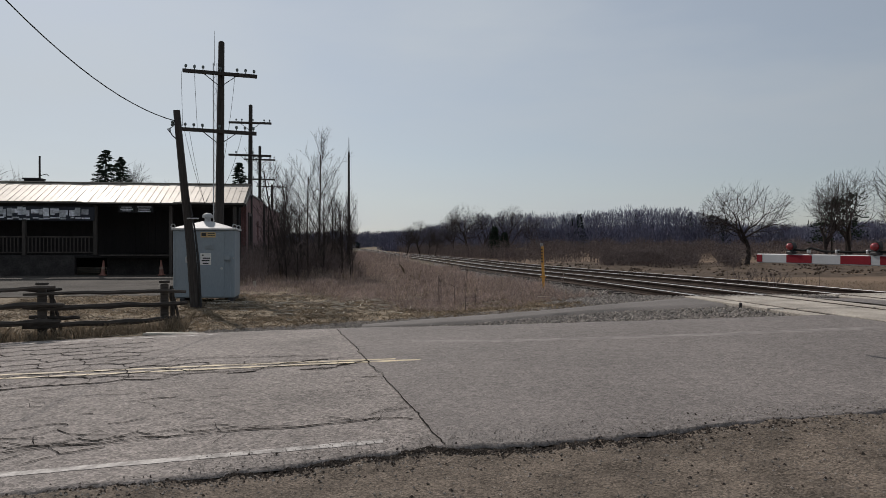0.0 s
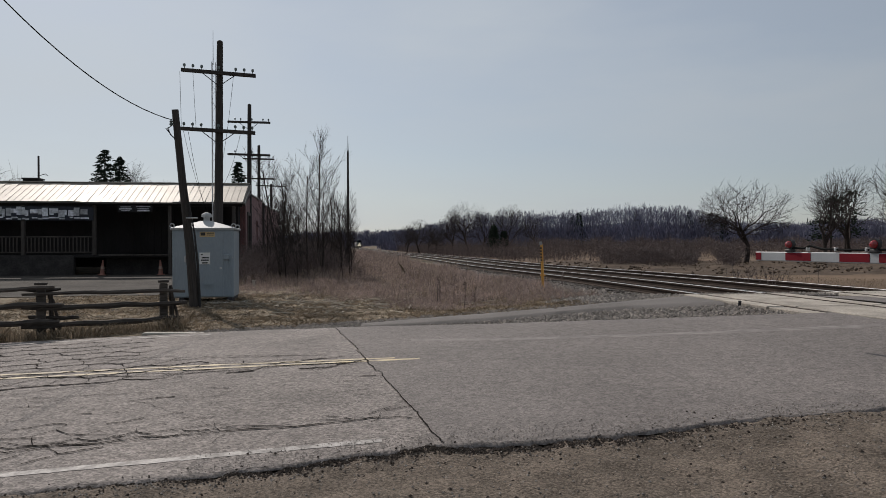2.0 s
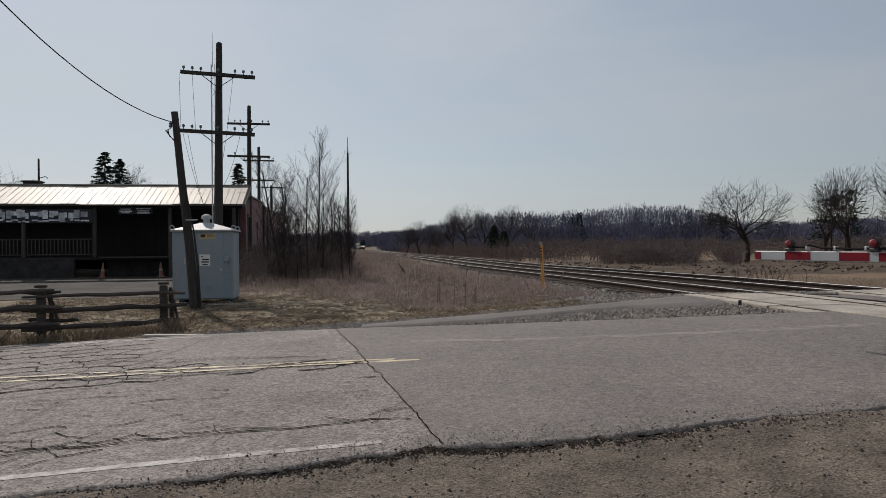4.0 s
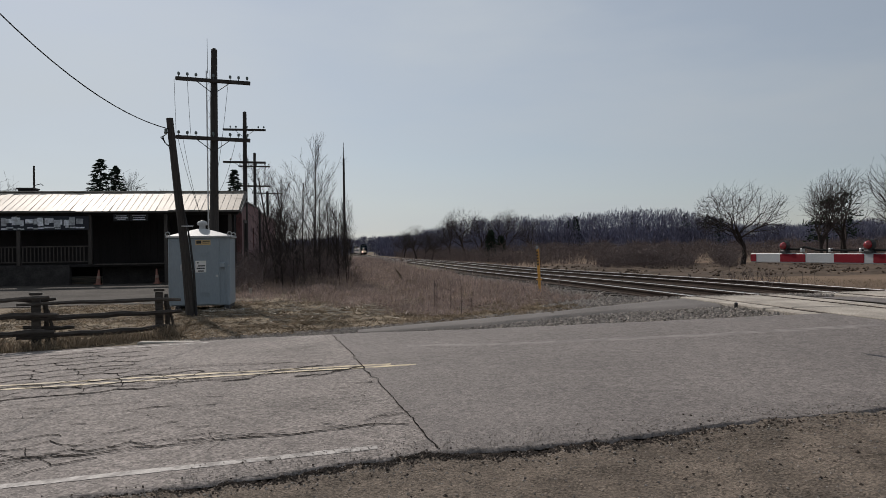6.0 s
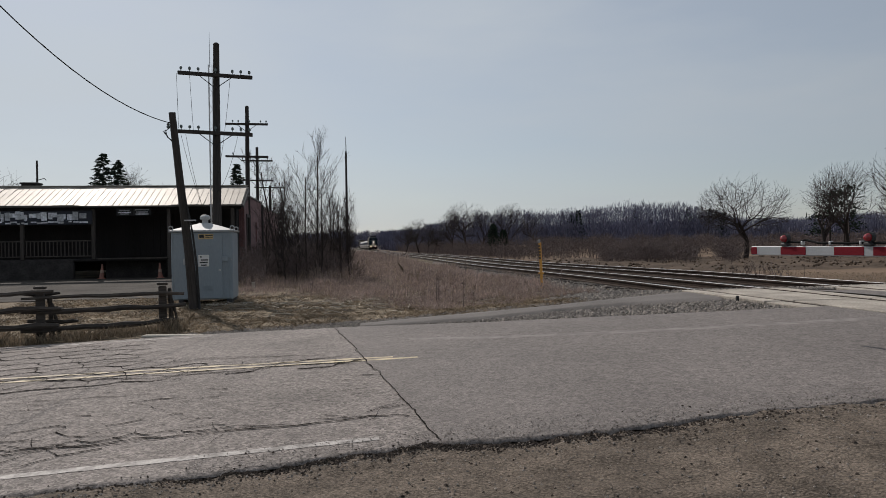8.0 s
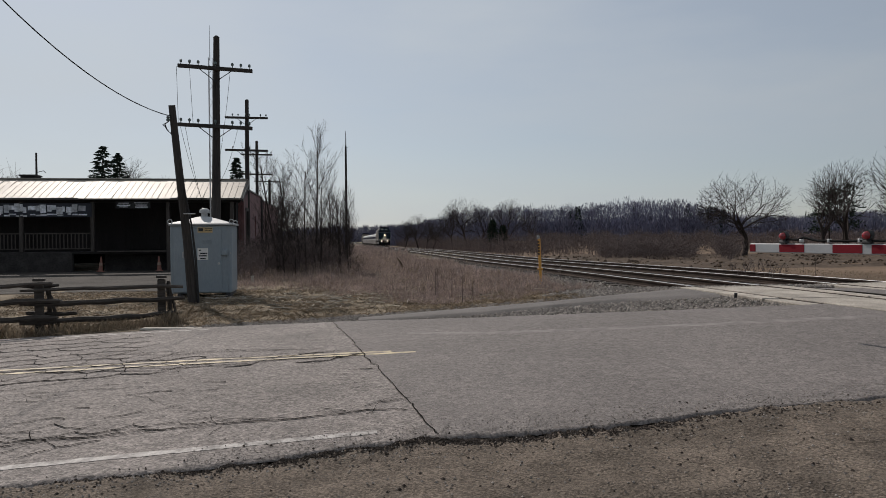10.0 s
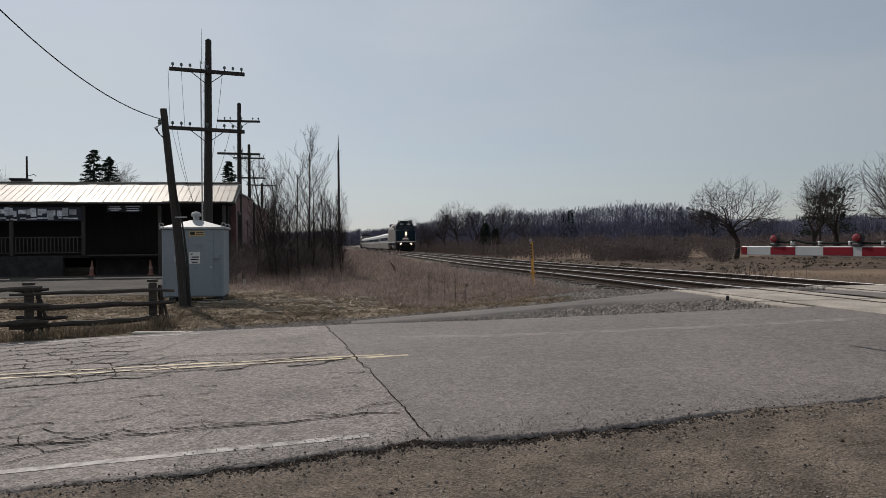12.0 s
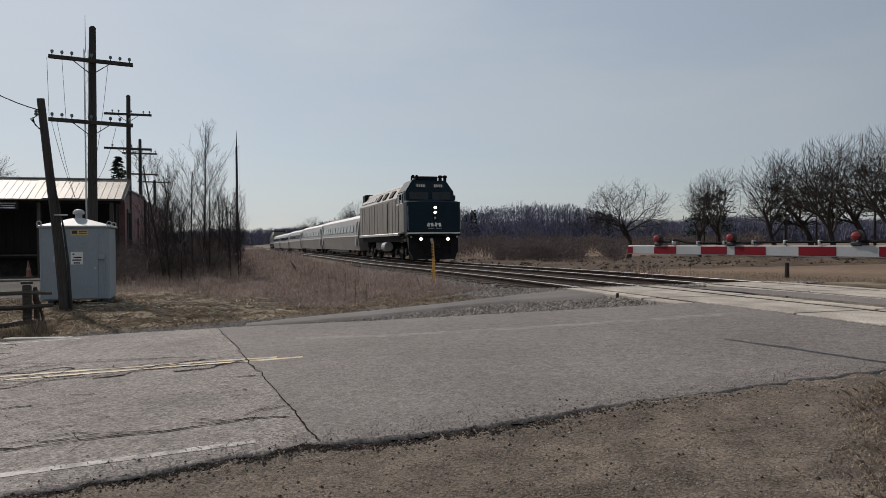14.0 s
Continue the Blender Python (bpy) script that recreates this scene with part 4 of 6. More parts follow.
# ---- marker post ----
t = thing("marker_post", at_site(5.62, 19.3, base_z(5.6, 19.3)), "yellow plastic cable marker post with dark lettering", "marker post")
part("stake", Geo().box((0, 0, 0.62), (0.08, 0.03, 1.36), 0.012, rot(-2, "Y")), M_MARKER, t)
part("cap", Geo().lathe([(0.04, 1.28), (0.042, 1.34), (0.025, 1.38)], 10, c=(-0.046, 0, 0)), M_TANK, t, "weathered grey cap")
for k in range(5):
    part("lettering", Geo().box((-0.03 - 0.003 * k, -0.022, 0.85 + 0.085 * k), (0.05, 0.006, 0.05), 0.0, rot(-2, "Y")), M_INK, t)
part("sleeve", Geo().box((0.01, 0, 0.42), (0.16, 0.05, 0.04), 0.01), M_MARKER, t)
t = thing("marker_stub", at_site(7.0, 11.6, strip_z(7.0, 11.6) - 0.02), "short dark stub post in the gravel", "post")
part("stake", Geo().box((0, 0, 0.06), (0.05, 0.04, 0.16), 0.006, rot(6, "X")), M_DARK_STEEL, t)


# ---- crossing gate ----
def crossing_gate():
    t = thing("crossing_gate", at_site(4.85, 7.68, 0, -79.6), "lowered red and white railway crossing gate arm", "crossing gate")
    zc = 1.36
    arm = part("arm", Geo().box((2.9, 0, zc), (5.8, 0.03, 0.105), 0.008), M_WHITE, t)
    edges = [1.18 * e for e in (0, 0.08, 0.38, 0.68, 0.98, 1.28, 1.36, 1.68, 1.98, 2.3, 2.62, 2.94, 3.26, 3.58, 3.9, 4.22, 4.54, 4.86)]
    for k in range(0, len(edges) - 1, 2):
        a, b = edges[k] + 0.004, edges[k + 1]
        part("stripe", Geo().box(((a + b) / 2, 0, zc), (b - a, 0.036, 0.086), 0.003), M_RED, arm, "red reflective stripe")
    for x in (0.51, 1.56, 2.9):
        lamp = part("lamp", Geo().box((x, 0, zc + 0.068), (0.1, 0.06, 0.035), 0.008).tube([(x, 0, zc + 0.09), (x, 0, zc + 0.13)], 0.025, 8), M_DARK_STEEL, t)
        prof = [(0.012, -0.055), (0.034, -0.05), (0.046, -0.03), (0.05, 0.0), (0.046, 0.03), (0.034, 0.05), (0.012, 0.055)]
        g = Geo().lathe([(r * 0.88, h) for r, h in prof], 14, axis="Y", c=(x, 0, zc + 0.135))
        part("lens", g, M_LENS, lamp, "round red lens", True)
        part("hood", Geo().lathe([(0.052, -0.02), (0.056, -0.02), (0.056, 0.02), (0.052, 0.02)], 14, axis="Y", c=(x, 0, zc + 0.135)), M_DARK_STEEL, lamp)
    part("cable", Geo().tube([(0.51, 0, zc + 0.1), (0.7, 0, zc + 0.095), (0.78, 0.0, zc + 0.12), (0.95, 0, zc + 0.085), (1.3, 0, zc + 0.08), (2.4, 0, zc + 0.085), (5.7, 0, zc + 0.09)], 0.013, 6), M_WIRE, t, "black lamp cable along the arm")
    for k in range(14):
        part("clip", Geo().box((0.75 + 0.36 * k, 0, zc + 0.083), (0.025, 0.045, 0.04), 0.005), M_STEEL, t)
    part("counterweight_bracket", Geo().box((5.9, 0, zc), (0.5, 0.09, 0.2), 0.02), M_DARK_STEEL, t)
    part("mast", Geo().tube([(6.1, 0.12, 0.1), (6.1, 0.12, 1.7)], 0.07, 12), M_STEEL, t)


crossing_gate()


# ---- freight shed ----
def brick_wall_material():
    m = material("brick_courses", (0.215, 0.115, 0.108), 0.9, vary=0.22, scale=1.2, fine=16, bump=0.4)
    t = m.node_tree
    b = t.nodes["Principled BSDF"]
    tc, mp, br, mx = (t.nodes.new("ShaderNode" + k) for k in ("TexCoord", "Mapping", "TexBrick", "Mix"))
    mp.inputs["Rotation"].default_value = (radians(90), 0, radians(90))
    t.links.new(tc.outputs["Object"], mp.inputs[0])
    t.links.new(mp.outputs[0], br.inputs["Vector"])
    br.inputs["Scale"].default_value, br.inputs["Brick Width"].default_value, br.inputs["Row Height"].default_value, br.inputs["Mortar Size"].default_value = 1.0, 0.22, 0.075, 0.008
    br.inputs["Color1"].default_value, br.inputs["Color2"].default_value, br.inputs["Mortar"].default_value = (1.1, 0.95, 0.95, 1), (0.75, 0.75, 0.78, 1), (1.1, 1.2, 1.25, 1)
    mx.data_type, mx.blend_type = "RGBA", "MULTIPLY"
    mx.inputs[0].default_value = 1.0
    src = b.inputs["Base Color"].links[0].from_socket
    t.links.new(src, mx.inputs[6]), t.links.new(br.outputs["Color"], mx.inputs[7])
    t.links.new(mx.outputs[2], b.inputs["Base Color"])
    return m


M_BRICKWORK = brick_wall_material()
SHED_U, SHED_V = -5.0, 36.5


def freight_shed():
    zg = base_z(-12, 37)
    t = thing("freight_shed", at_site(SHED_U, SHED_V, 0), "old brick freight shed with a dark porch and metal roof", "building")
    W = 24.0
    DK = 1.05
    # side wall with its doorway and small window, in pieces round the openings
    side = part("side_wall", Geo().box((-0.15, 1.55, 2.1), (0.3, 0.7, 4.3)).box((-0.15, 5.35, 3.75), (0.3, 7.0, 1.0)).box((-0.15, 4.6, 1.62), (0.3, 2.4, 3.28)).box((-0.15, 6.15, 0.9), (0.3, 0.72, 1.85))
                .box((-0.15, 7.7, 1.62), (0.3, 2.4, 3.28)).box((-0.15, 6.15, 3.12), (0.3, 0.72, 0.28)).box((-0.15, 2.65, 0.35), (0.3, 1.55, 0.8)), M_BRICKWORK, t)
    part("side_wall", Geo().box((-0.3, 15.9, 2.0), (0.3, 13.6, 4.3)), M_BRICKWORK, t)
    part("coping", Geo().box((-0.15, 5.0, 4.3), (0.42, 7.8, 0.1), 0.01), M_ROOF_EDGE, t)
    part("coping", Geo().box((-0.3, 15.9, 4.19), (0.42, 13.6, 0.1), 0.01), M_ROOF_EDGE, t)
    part("downpipe", Geo().tube([(0.06, 9.0, 0.1), (0.06, 9.0, 4.2)], 0.07, 8), M_DARK_STEEL, t)
    door = part("freight_door", Geo().box((-0.2, 2.65, 1.95), (0.08, 1.5, 2.5), 0.01), M_DARK_WOOD, t, "tall dark timber freight door")
    for y in (1.96, 3.34):
        part("door_frame", Geo().box((0.0, y, 2.0), (0.1, 0.14, 2.6), 0.01), M_POST_WOOD, door)
    part("door_frame", Geo().box((0.0, 2.65, 3.2), (0.1, 1.6, 0.16), 0.01), M_POST_WOOD, door)
    win = part("window", Geo().box((-0.2, 6.15, 2.4), (0.05, 0.72, 1.15)), M_TINT, t)
    part("window_frame", Geo().box((-0.12, 6.15, 1.86), (0.1, 0.72, 0.08), 0.01).box((-0.12, 6.15, 2.95), (0.1, 0.72, 0.08), 0.01).box((-0.12, 6.15, 2.4), (0.05, 0.05, 1.1), 0.01), M_POST_WOOD, win)
    part("rear_roof", Geo().box((-W / 2, 12.7, 4.05), (W - 0.5, 20.0, 0.12)), M_ROOF_EDGE, t)
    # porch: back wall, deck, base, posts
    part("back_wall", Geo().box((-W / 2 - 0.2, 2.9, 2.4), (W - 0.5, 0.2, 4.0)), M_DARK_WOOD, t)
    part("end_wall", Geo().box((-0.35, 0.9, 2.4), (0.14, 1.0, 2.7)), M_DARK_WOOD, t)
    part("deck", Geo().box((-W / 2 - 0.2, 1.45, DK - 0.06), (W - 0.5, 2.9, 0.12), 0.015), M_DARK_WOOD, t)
    part("deck_edge", Geo().box((-5.15, -0.04, DK), (3.35, 0.08, 0.07), 0.01), M_POST_WOOD, t)
    part("base", Geo().box((-16.0, 0.1, zg + 0.45), (16.0, 0.3, 1.1), 0.03), M_SKIRT, t)
    part("base", Geo().box((-5.2, 1.2, zg + 0.4), (3.3, 0.3, 1.0), 0.03), M_SKIRT, t)
    part("base", Geo().box((-1.7, 0.1, zg + 0.45), (3.3, 0.3, 1.1), 0.03), M_SKIRT, t)
    for x in (-20.2, -17.0, -13.6, -10.3, -7.05, -3.5, -0.42):
        part("post", Geo().box((x, 0.0, (DK + 3.5) / 2 + (zg * 0 if x < -4 else 0)), (0.16, 0.16, 3.5 - DK), 0.012), M_POST_WOOD, t)
    part("post", Geo().box((-3.5, 0.02, 0.55), (0.16, 0.16, 1.0), 0.012), M_POST_WOOD, t)
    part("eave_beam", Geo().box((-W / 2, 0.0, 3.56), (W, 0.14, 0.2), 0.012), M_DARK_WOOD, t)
    # railing
    for x0, x1 in ((-20.1, -17.1), (-16.9, -13.7), (-13.5, -10.4), (-10.2, -7.15)):
        rail = part("railing", Geo().box(((x0 + x1) / 2, 0, 1.95), (x1 - x0, 0.07, 0.06), 0.008).box(((x0 + x1) / 2, 0, 1.2), (x1 - x0, 0.06, 0.05), 0.008), M_POST_WOOD, t)
        bal = Geo().box((0, 0, 1.57), (0.045, 0.035, 0.72)).mesh("baluster", M_POST_WOOD)
        n = int((x1 - x0) / 0.17)
        for k in range(n):
            part("baluster", bal, None, rail, m=Matrix.Translation((x0 + 0.08 + k * (x1 - x0 - 0.1) / n, 0, 0)))
    # metal roof: seamed sheets over the porch
    ang = math.atan2(1.1, 2.35)
    Lr = math.hypot(1.1, 2.35) + 0.1
    roof = part("roof", Geo().box((-W / 2 + 0.1, 0.9, 4.18), (W, Lr - 0.1, 0.03), 0, rot(math.degrees(ang), "X")), M_ROOF, t)
    sheet_m = Geo().box((0, 0, 0), (0.305, Lr, 0.02)).box((0.14, 0, 0.014), (0.026, Lr, 0.018), 0.006).mesh("roof_sheet", M_ROOF)
    n = int(W / 0.305)
    for k in range(n):
        low = 0.1 if 10 < k < 25 else 0.0
        part("roof_sheet", sheet_m, None, roof, m=Matrix.Translation((0.06 - 0.15 - 0.305 * k, 0.9 - low, 4.235 - low * 0.4)) @ rot(math.degrees(ang) + rng.uniform(-0.5, 0.5), "X"))
    part("ridge_flashing", Geo().box((-W / 2 + 0.1, 2.05, 4.8), (W, 0.2, 0.05), 0.01), M_ROOF, roof)
    part("eave_trim", Geo().box((-W / 2 + 0.1, -0.28, 3.63), (W, 0.05, 0.1), 0.01), M_ROOF_EDGE, roof)
    part("eave_trim", Geo().box((-5.2, -0.4, 3.6), (4.2, 0.06, 0.08), 0.01), M_ROOF_EDGE, roof)
    part("gable_board", Geo().add([(0.16, -0.3, 3.62), (0.16, 2.1, 4.74), (0.16, 2.1, 4.5), (0.16, -0.1, 3.5), (0.1, -0.3, 3.62), (0.1, 2.1, 4.74), (0.1, 2.1, 4.5), (0.1, -0.1, 3.5)],
                                  [(0, 1, 2, 3), (4, 7, 6, 5), (0, 4, 5, 1), (1, 5, 6, 2), (2, 6, 7, 3), (3, 7, 4, 0)]), M_ROOF_EDGE, t)
    part("gable_wall", Geo().add([(0.0, 0.0, 3.5), (0.0, 2.9, 4.1), (0.0, 2.2, 4.6), (-0.2, 0.0, 3.5), (-0.2, 2.9, 4.1), (-0.2, 2.2, 4.6)], [(0, 1, 2), (3, 5, 4), (0, 3, 4, 1), (1, 4, 5, 2), (2, 5, 3, 0)]), M_DARK_WOOD, t)
    part("chimney", Geo().box((-11.15, 3.2, 4.75), (0.75, 0.7, 0.6), 0.02).box((-11.15, 3.2, 5.04), (0.85, 0.8, 0.08), 0.01), M_SKIRT, t)
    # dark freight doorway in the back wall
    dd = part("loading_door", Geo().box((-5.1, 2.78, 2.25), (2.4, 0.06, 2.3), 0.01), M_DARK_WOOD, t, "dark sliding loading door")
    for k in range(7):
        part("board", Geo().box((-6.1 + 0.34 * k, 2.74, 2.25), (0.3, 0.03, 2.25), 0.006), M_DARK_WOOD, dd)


freight_shed()


def banner():
    t = thing("porch_banner", at_site(SHED_U, SHED_V - 0.12, 0), "long faded banner with pale picture blocks on the porch", "banner")
    part("cloth", Geo().box((-11.2, 0, 3.09), (8.3, 0.02, 0.68), 0.004), M_BANNER, t)
    r = random.Random(21)
    x = -15.3
    while x < -7.4:
        w = r.uniform(0.1, 0.42)
        part("printed_picture", Geo().box((x + w / 2, -0.016, 3.12 + r.uniform(-0.05, 0.1)), (w, 0.006, r.uniform(0.2, 0.42)), 0.0, rot(r.uniform(-3, 3), "Y")), M_BANNER_ART, t)
        if r.random() < 0.7:
            part("printed_strip", Geo().box((x + w * 0.6, -0.02, 2.8 + r.uniform(0, 0.1)), (w * r.uniform(0.6, 1.3), 0.006, 0.07)), M_BANNER_ART, t)
        x += w * 0.8 + r.uniform(0.0, 0.12)


banner()
t = thing("porch_sign", at_site(SHED_U, SHED_V - 0.14, 0), "two small dark sign boards with unreadable pale lettering", "sign")
part("board", Geo().box((-5.55, 0, 3.34), (0.75, 0.03, 0.36), 0.006), M_DARK_STEEL, t)
part("board", Geo().box((-4.72, 0, 3.34), (0.85, 0.03, 0.36), 0.006), M_DARK_STEEL, t)
for x, z, w in ((-5.55, 3.42, 0.5), (-5.55, 3.32, 0.6), (-5.55, 3.24, 0.4), (-4.72, 3.44, 0.66), (-4.72, 3.33, 0.55), (-4.72, 3.23, 0.6)):
    part("lettering", Geo().box((x, -0.02, z), (w, 0.006, 0.045)), M_BANNER_ART, t)
sheet("yard", span(-45, -5.2, 1.5), span(24, 37.6, 0.8), lambda u, v: base_z(u, v) + 0.02 + 0.01 * noise.noise((u, v, 6)), M_YARD, label="bare gravel yard before the shed", category="yard")


def cone(u, v, lean):
    t = thing("traffic_cone", at_site(u, v, base_z(u, v) + 0.03, 10) @ rot(lean, "Y"), "faded orange traffic cone standing in the yard", "traffic cone", "traffic cones")
    part("foot", Geo().box((0, 0, 0.02), (0.34, 0.34, 0.04), 0.01), M_CONE, t)
    part("cone", Geo().lathe([(0.115, 0.04), (0.07, 0.4), (0.03, 0.72), (0.02, 0.73)], 14), M_CONE, t)
    part("band", Geo().lathe([(0.095, 0.3), (0.08, 0.38), (0.08, 0.4), (0.06, 0.44)], 14), M_CONE_BAND, t)


cone(-11.55, 36.0, 3)
cone(-8.75, 35.7, -2)
t = thing("hydrant_post", at_site(-3.35, 27.5, base_z(-3.3, 27.5)), "small pale meter post beside the shed", "post")
part("stake", Geo().box((0, 0, 0.14), (0.09, 0.07, 0.3), 0.01), M_PAD, t)
part("cap", Geo().box((0, 0, 0.3), (0.12, 0.1, 0.05), 0.01), M_PAD, t)


# ---- train ----
def wheelset(t, y, name="bogie"):
    b = part(name, Geo().box((-1.05, y, 0.62), (0.16, 2.9, 0.3), 0.05).box((1.05, y, 0.62), (0.16, 2.9, 0.3), 0.05).box((0, y, 0.66), (2.0, 0.5, 0.25), 0.03), M_UNDER, t)
    for dy in (-1.37, 1.37):
        for s in (-1, 1):
            part("wheel", Geo().tube([(s * 0.68, y + dy, 0.5), (s * 0.82, y + dy, 0.5)], 0.5, 20), M_UNDER, b)
            part("axle_box", Geo().box((s * 1.12, y + dy, 0.52), (0.14, 0.34, 0.36), 0.04), M_UNDER, b)
            part("spring", Geo().tube([(s * 1.12, y + dy * 0.55, 0.5), (s * 1.12, y + dy * 0.55, 0.9)], 0.1, 8), M_UNDER, b)


def locomotive(label):
    t = thing("locomotive", Matrix.Identity(4), label, "locomotive", "train")
    hw = 1.56
    # nose: full width, slightly pointed, with a sloped top
    g = Geo()
    z0, z1, z2 = 1.66, 3.38, 3.5
    front = [(-hw, 0.28), (-hw + 0.1, 0.16), (0, 0.0), (hw - 0.1, 0.16), (hw, 0.28)]
    for z in (z0, z1):
        g.v += [(x, y, z) for x, y in front] + [(hw, 1.1, z), (-hw, 1.1, z)]
    n = 7
    g.f = [(j, (j + 1) % n, n + (j + 1) % n, n + j) for j in range(n)] + [tuple(range(n))[::-1]]
    top = len(g.v)
    g.v += [(-hw + 0.06, 1.05, z2), (0, 0.9, z2 + 0.07), (hw - 0.06, 1.05, z2)]
    g.f += [(7, 8, top), (8, 9, top + 1, top), (9, 10, top + 2, top + 1), (10, 11, top + 2), (11, 12, top + 2), (12, top, top + 1, top + 2), (12, 13, top), (13, 7, top)]
    nose = part("nose", g, M_NOSE, t, "dark teal full-width nose")
    part("nose_stripe", Geo().add([(x * 1.004, y - 0.006, z) for z in (1.6, 1.67) for x, y in front], [(k, k + 1, k + 6, k + 5) for k in range(4)]), M_NOTICE, nose, "thin white stripe")
    part("anticlimber", Geo().box((0, 0.45, 1.54), (3.08, 0.7, 0.12), 0.03), M_UNDER, t)
    # lamp housing and lamps
    part("headlight_housing", Geo().box((0, 0.02, 2.76), (0.26, 0.12, 0.86), 0.04), M_UNDER, nose)
    for z, m in ((3.05, M_LAMP), (2.77, M_LAMP), (2.47, M_LAMP_DIM)):
        part("headlight", Geo().lathe([(0.08, 0.0), (0.066, -0.03), (0.03, -0.045)], 14, axis="Y", c=(0, -0.03, z)), m, nose)
    for s in (-1, 1):
        part("ditch_light", Geo().lathe([(0.085, 0.0), (0.07, -0.03), (0.03, -0.05)], 14, axis="Y", c=(s * 0.78, 0.12, 1.3)), M_LAMP, t, "lit ditch light")
        part("ditch_light_housing", Geo().box((s * 0.78, 0.2, 1.3), (0.26, 0.16, 0.26), 0.04), M_UNDER, t)
        part("class_light", Geo().lathe([(0.06, 0), (0.05, -0.03), (0.02, -0.04)], 10, axis="Y", c=(s * 1.34, 0.2, 1.42)), M_LAMP_DIM, t)
        part("grab_iron", Geo().tube([(s * 1.5, 0.16, 1.8), (s * 1.53, 0.12, 1.85), (s * 1.53, 0.12, 3.1), (s * 1.5, 0.16, 3.15)], 0.014, 5), M_STEEL, nose)
    # plain emblem blocks on the nose
    for k, x in enumerate((-0.36, -0.16, 0.06, 0.28)):
        part("emblem", Geo().box((x, 0.02 + abs(x) * 0.115, 2.1), (0.16, 0.05, 0.22), 0.01, rot(-14 if k % 2 else 14, "Y") @ rot(-6 if x < 0 else 6)), M_NOTICE, nose, "pale emblem block")
    part("emblem", Geo().box((0, 0.03, 1.9), (0.8, 0.05, 0.035), 0.005), M_STRIPE, nose)
    # pilot and coupler
    part("pilot", Geo().add([(-1.45, 0.4, 1.5), (1.45, 0.4, 1.5), (1.45, 0.3, 0.7), (1.2, 0.15, 0.16), (-1.2, 0.15, 0.16), (-1.45, 0.3, 0.7), (-1.45, 0.9, 1.5), (1.45, 0.9, 1.5), (1.3, 0.9, 0.16), (-1.3, 0.9, 0.16)],
                            [(0, 1, 2, 5), (5, 2, 3, 4), (0, 5, 4, 9, 6), (1, 7, 8, 3, 2), (6, 9, 8, 7), (0, 6, 7, 1), (3, 8, 9, 4)]), M_UNDER, t)
    part("coupler", Geo().box((0, -0.05, 0.88), (0.34, 0.7, 0.3), 0.06), M_UNDER, t)
    for x in (-0.6, 0.55, 0.9):
        part("air_hose", Geo().tube([(x, 0.35, 1.1), (x, 0.2, 0.8), (x + 0.05, 0.22, 0.45)], 0.03, 6), M_UNDER, t)
    # cab
    roof_line = [(-1.47, 3.3), (-1.42, 4.05), (-1.0, 4.68), (1.0, 4.68), (1.42, 4.05), (1.47, 3.3)]
    cab = part("cab", Geo().add([(x, 1.0 + 0.28 * (z - 3.3) / 1.4, z) for x, z in roof_line] + [(x, 3.2, z) for x, z in roof_line], [tuple(range(6))[::-1]] + [(j, (j + 1) % 6, 6 + (j + 1) % 6, 6 + j) for j in range(6)] + [tuple(range(6, 12))]), M_NOSE, t, "dark teal cab front and roof")
    part("cab_side", Geo().box((0, 2.15, 2.5), (2.98 + 0.08, 2.1, 1.75), 0.02), M_LOCO_SIDE, t)
    part("cab_side", Geo().box((0, 2.3, 3.6), (2.9 + 0.06, 1.75, 0.75), 0.02), M_LOCO_SIDE, t)
    for s in (-1, 1):
        ws = part("windscreen", Geo().box((s * 0.66, 1.05, 3.78), (1.12, 0.05, 0.5), 0.02, rot(-11, "X")), M_TINT, cab, "dark windscreen glass")
        part("wiper", Geo().tube([(s * 0.4, 1.0, 3.56), (s * 0.7, 1.03, 3.85)], 0.012, 4), M_UNDER, ws)
        nb = part("number_board", Geo().box((s * 0.52, 1.2, 4.36), (0.66, 0.06, 0.24), 0.015, rot(-11, "X")), M_INK, cab)
        for k in range(4):
            part("digit_bar", Geo().box((s * 0.52 - 0.2 + 0.13 * k, 1.163, 4.36), (0.09, 0.012, 0.16), 0.004, rot(-11, "X")), M_STRIPE, nb)
        part("side_window", Geo().box((s * 1.485, 1.95, 3.66), (0.05, 0.62, 0.58), 0.015), M_TINT, t)
        part("side_window", Geo().box((s * 1.485, 2.7, 3.66), (0.04, 0.5, 0.5), 0.015), M_TINT, t)
        part("cab_door", Geo().box((s * 1.545, 2.9, 2.5), (0.03, 0.6, 1.6), 0.01), M_LOCO_SIDE, t)
        for k in range(5):
            part("step", Geo().box((s * 1.5, 1.5, 0.55 + 0.28 * k), (0.16, 0.5, 0.03), 0.005), M_UNDER, t)
        part("mirror", Geo().box((s * 1.62, 1.6, 3.7), (0.12, 0.04, 0.3), 0.01), M_NOSE, t)
    for x, y in ((-0.98, 1.1), (-0.74, 1.2)):
        part("horn", Geo().tube([(x, y, 4.87), (x, y + 0.42, 4.87)], [0.1, 0.03], 10).box((x, y + 0.38, 4.76), (0.1, 0.1, 0.2), 0.02), M_UNDER, t)
    part("roof_aerial", Geo().box((-0.1, 1.75, 4.8), (1.3, 0.8, 0.24), 0.05), M_UNDER, t)
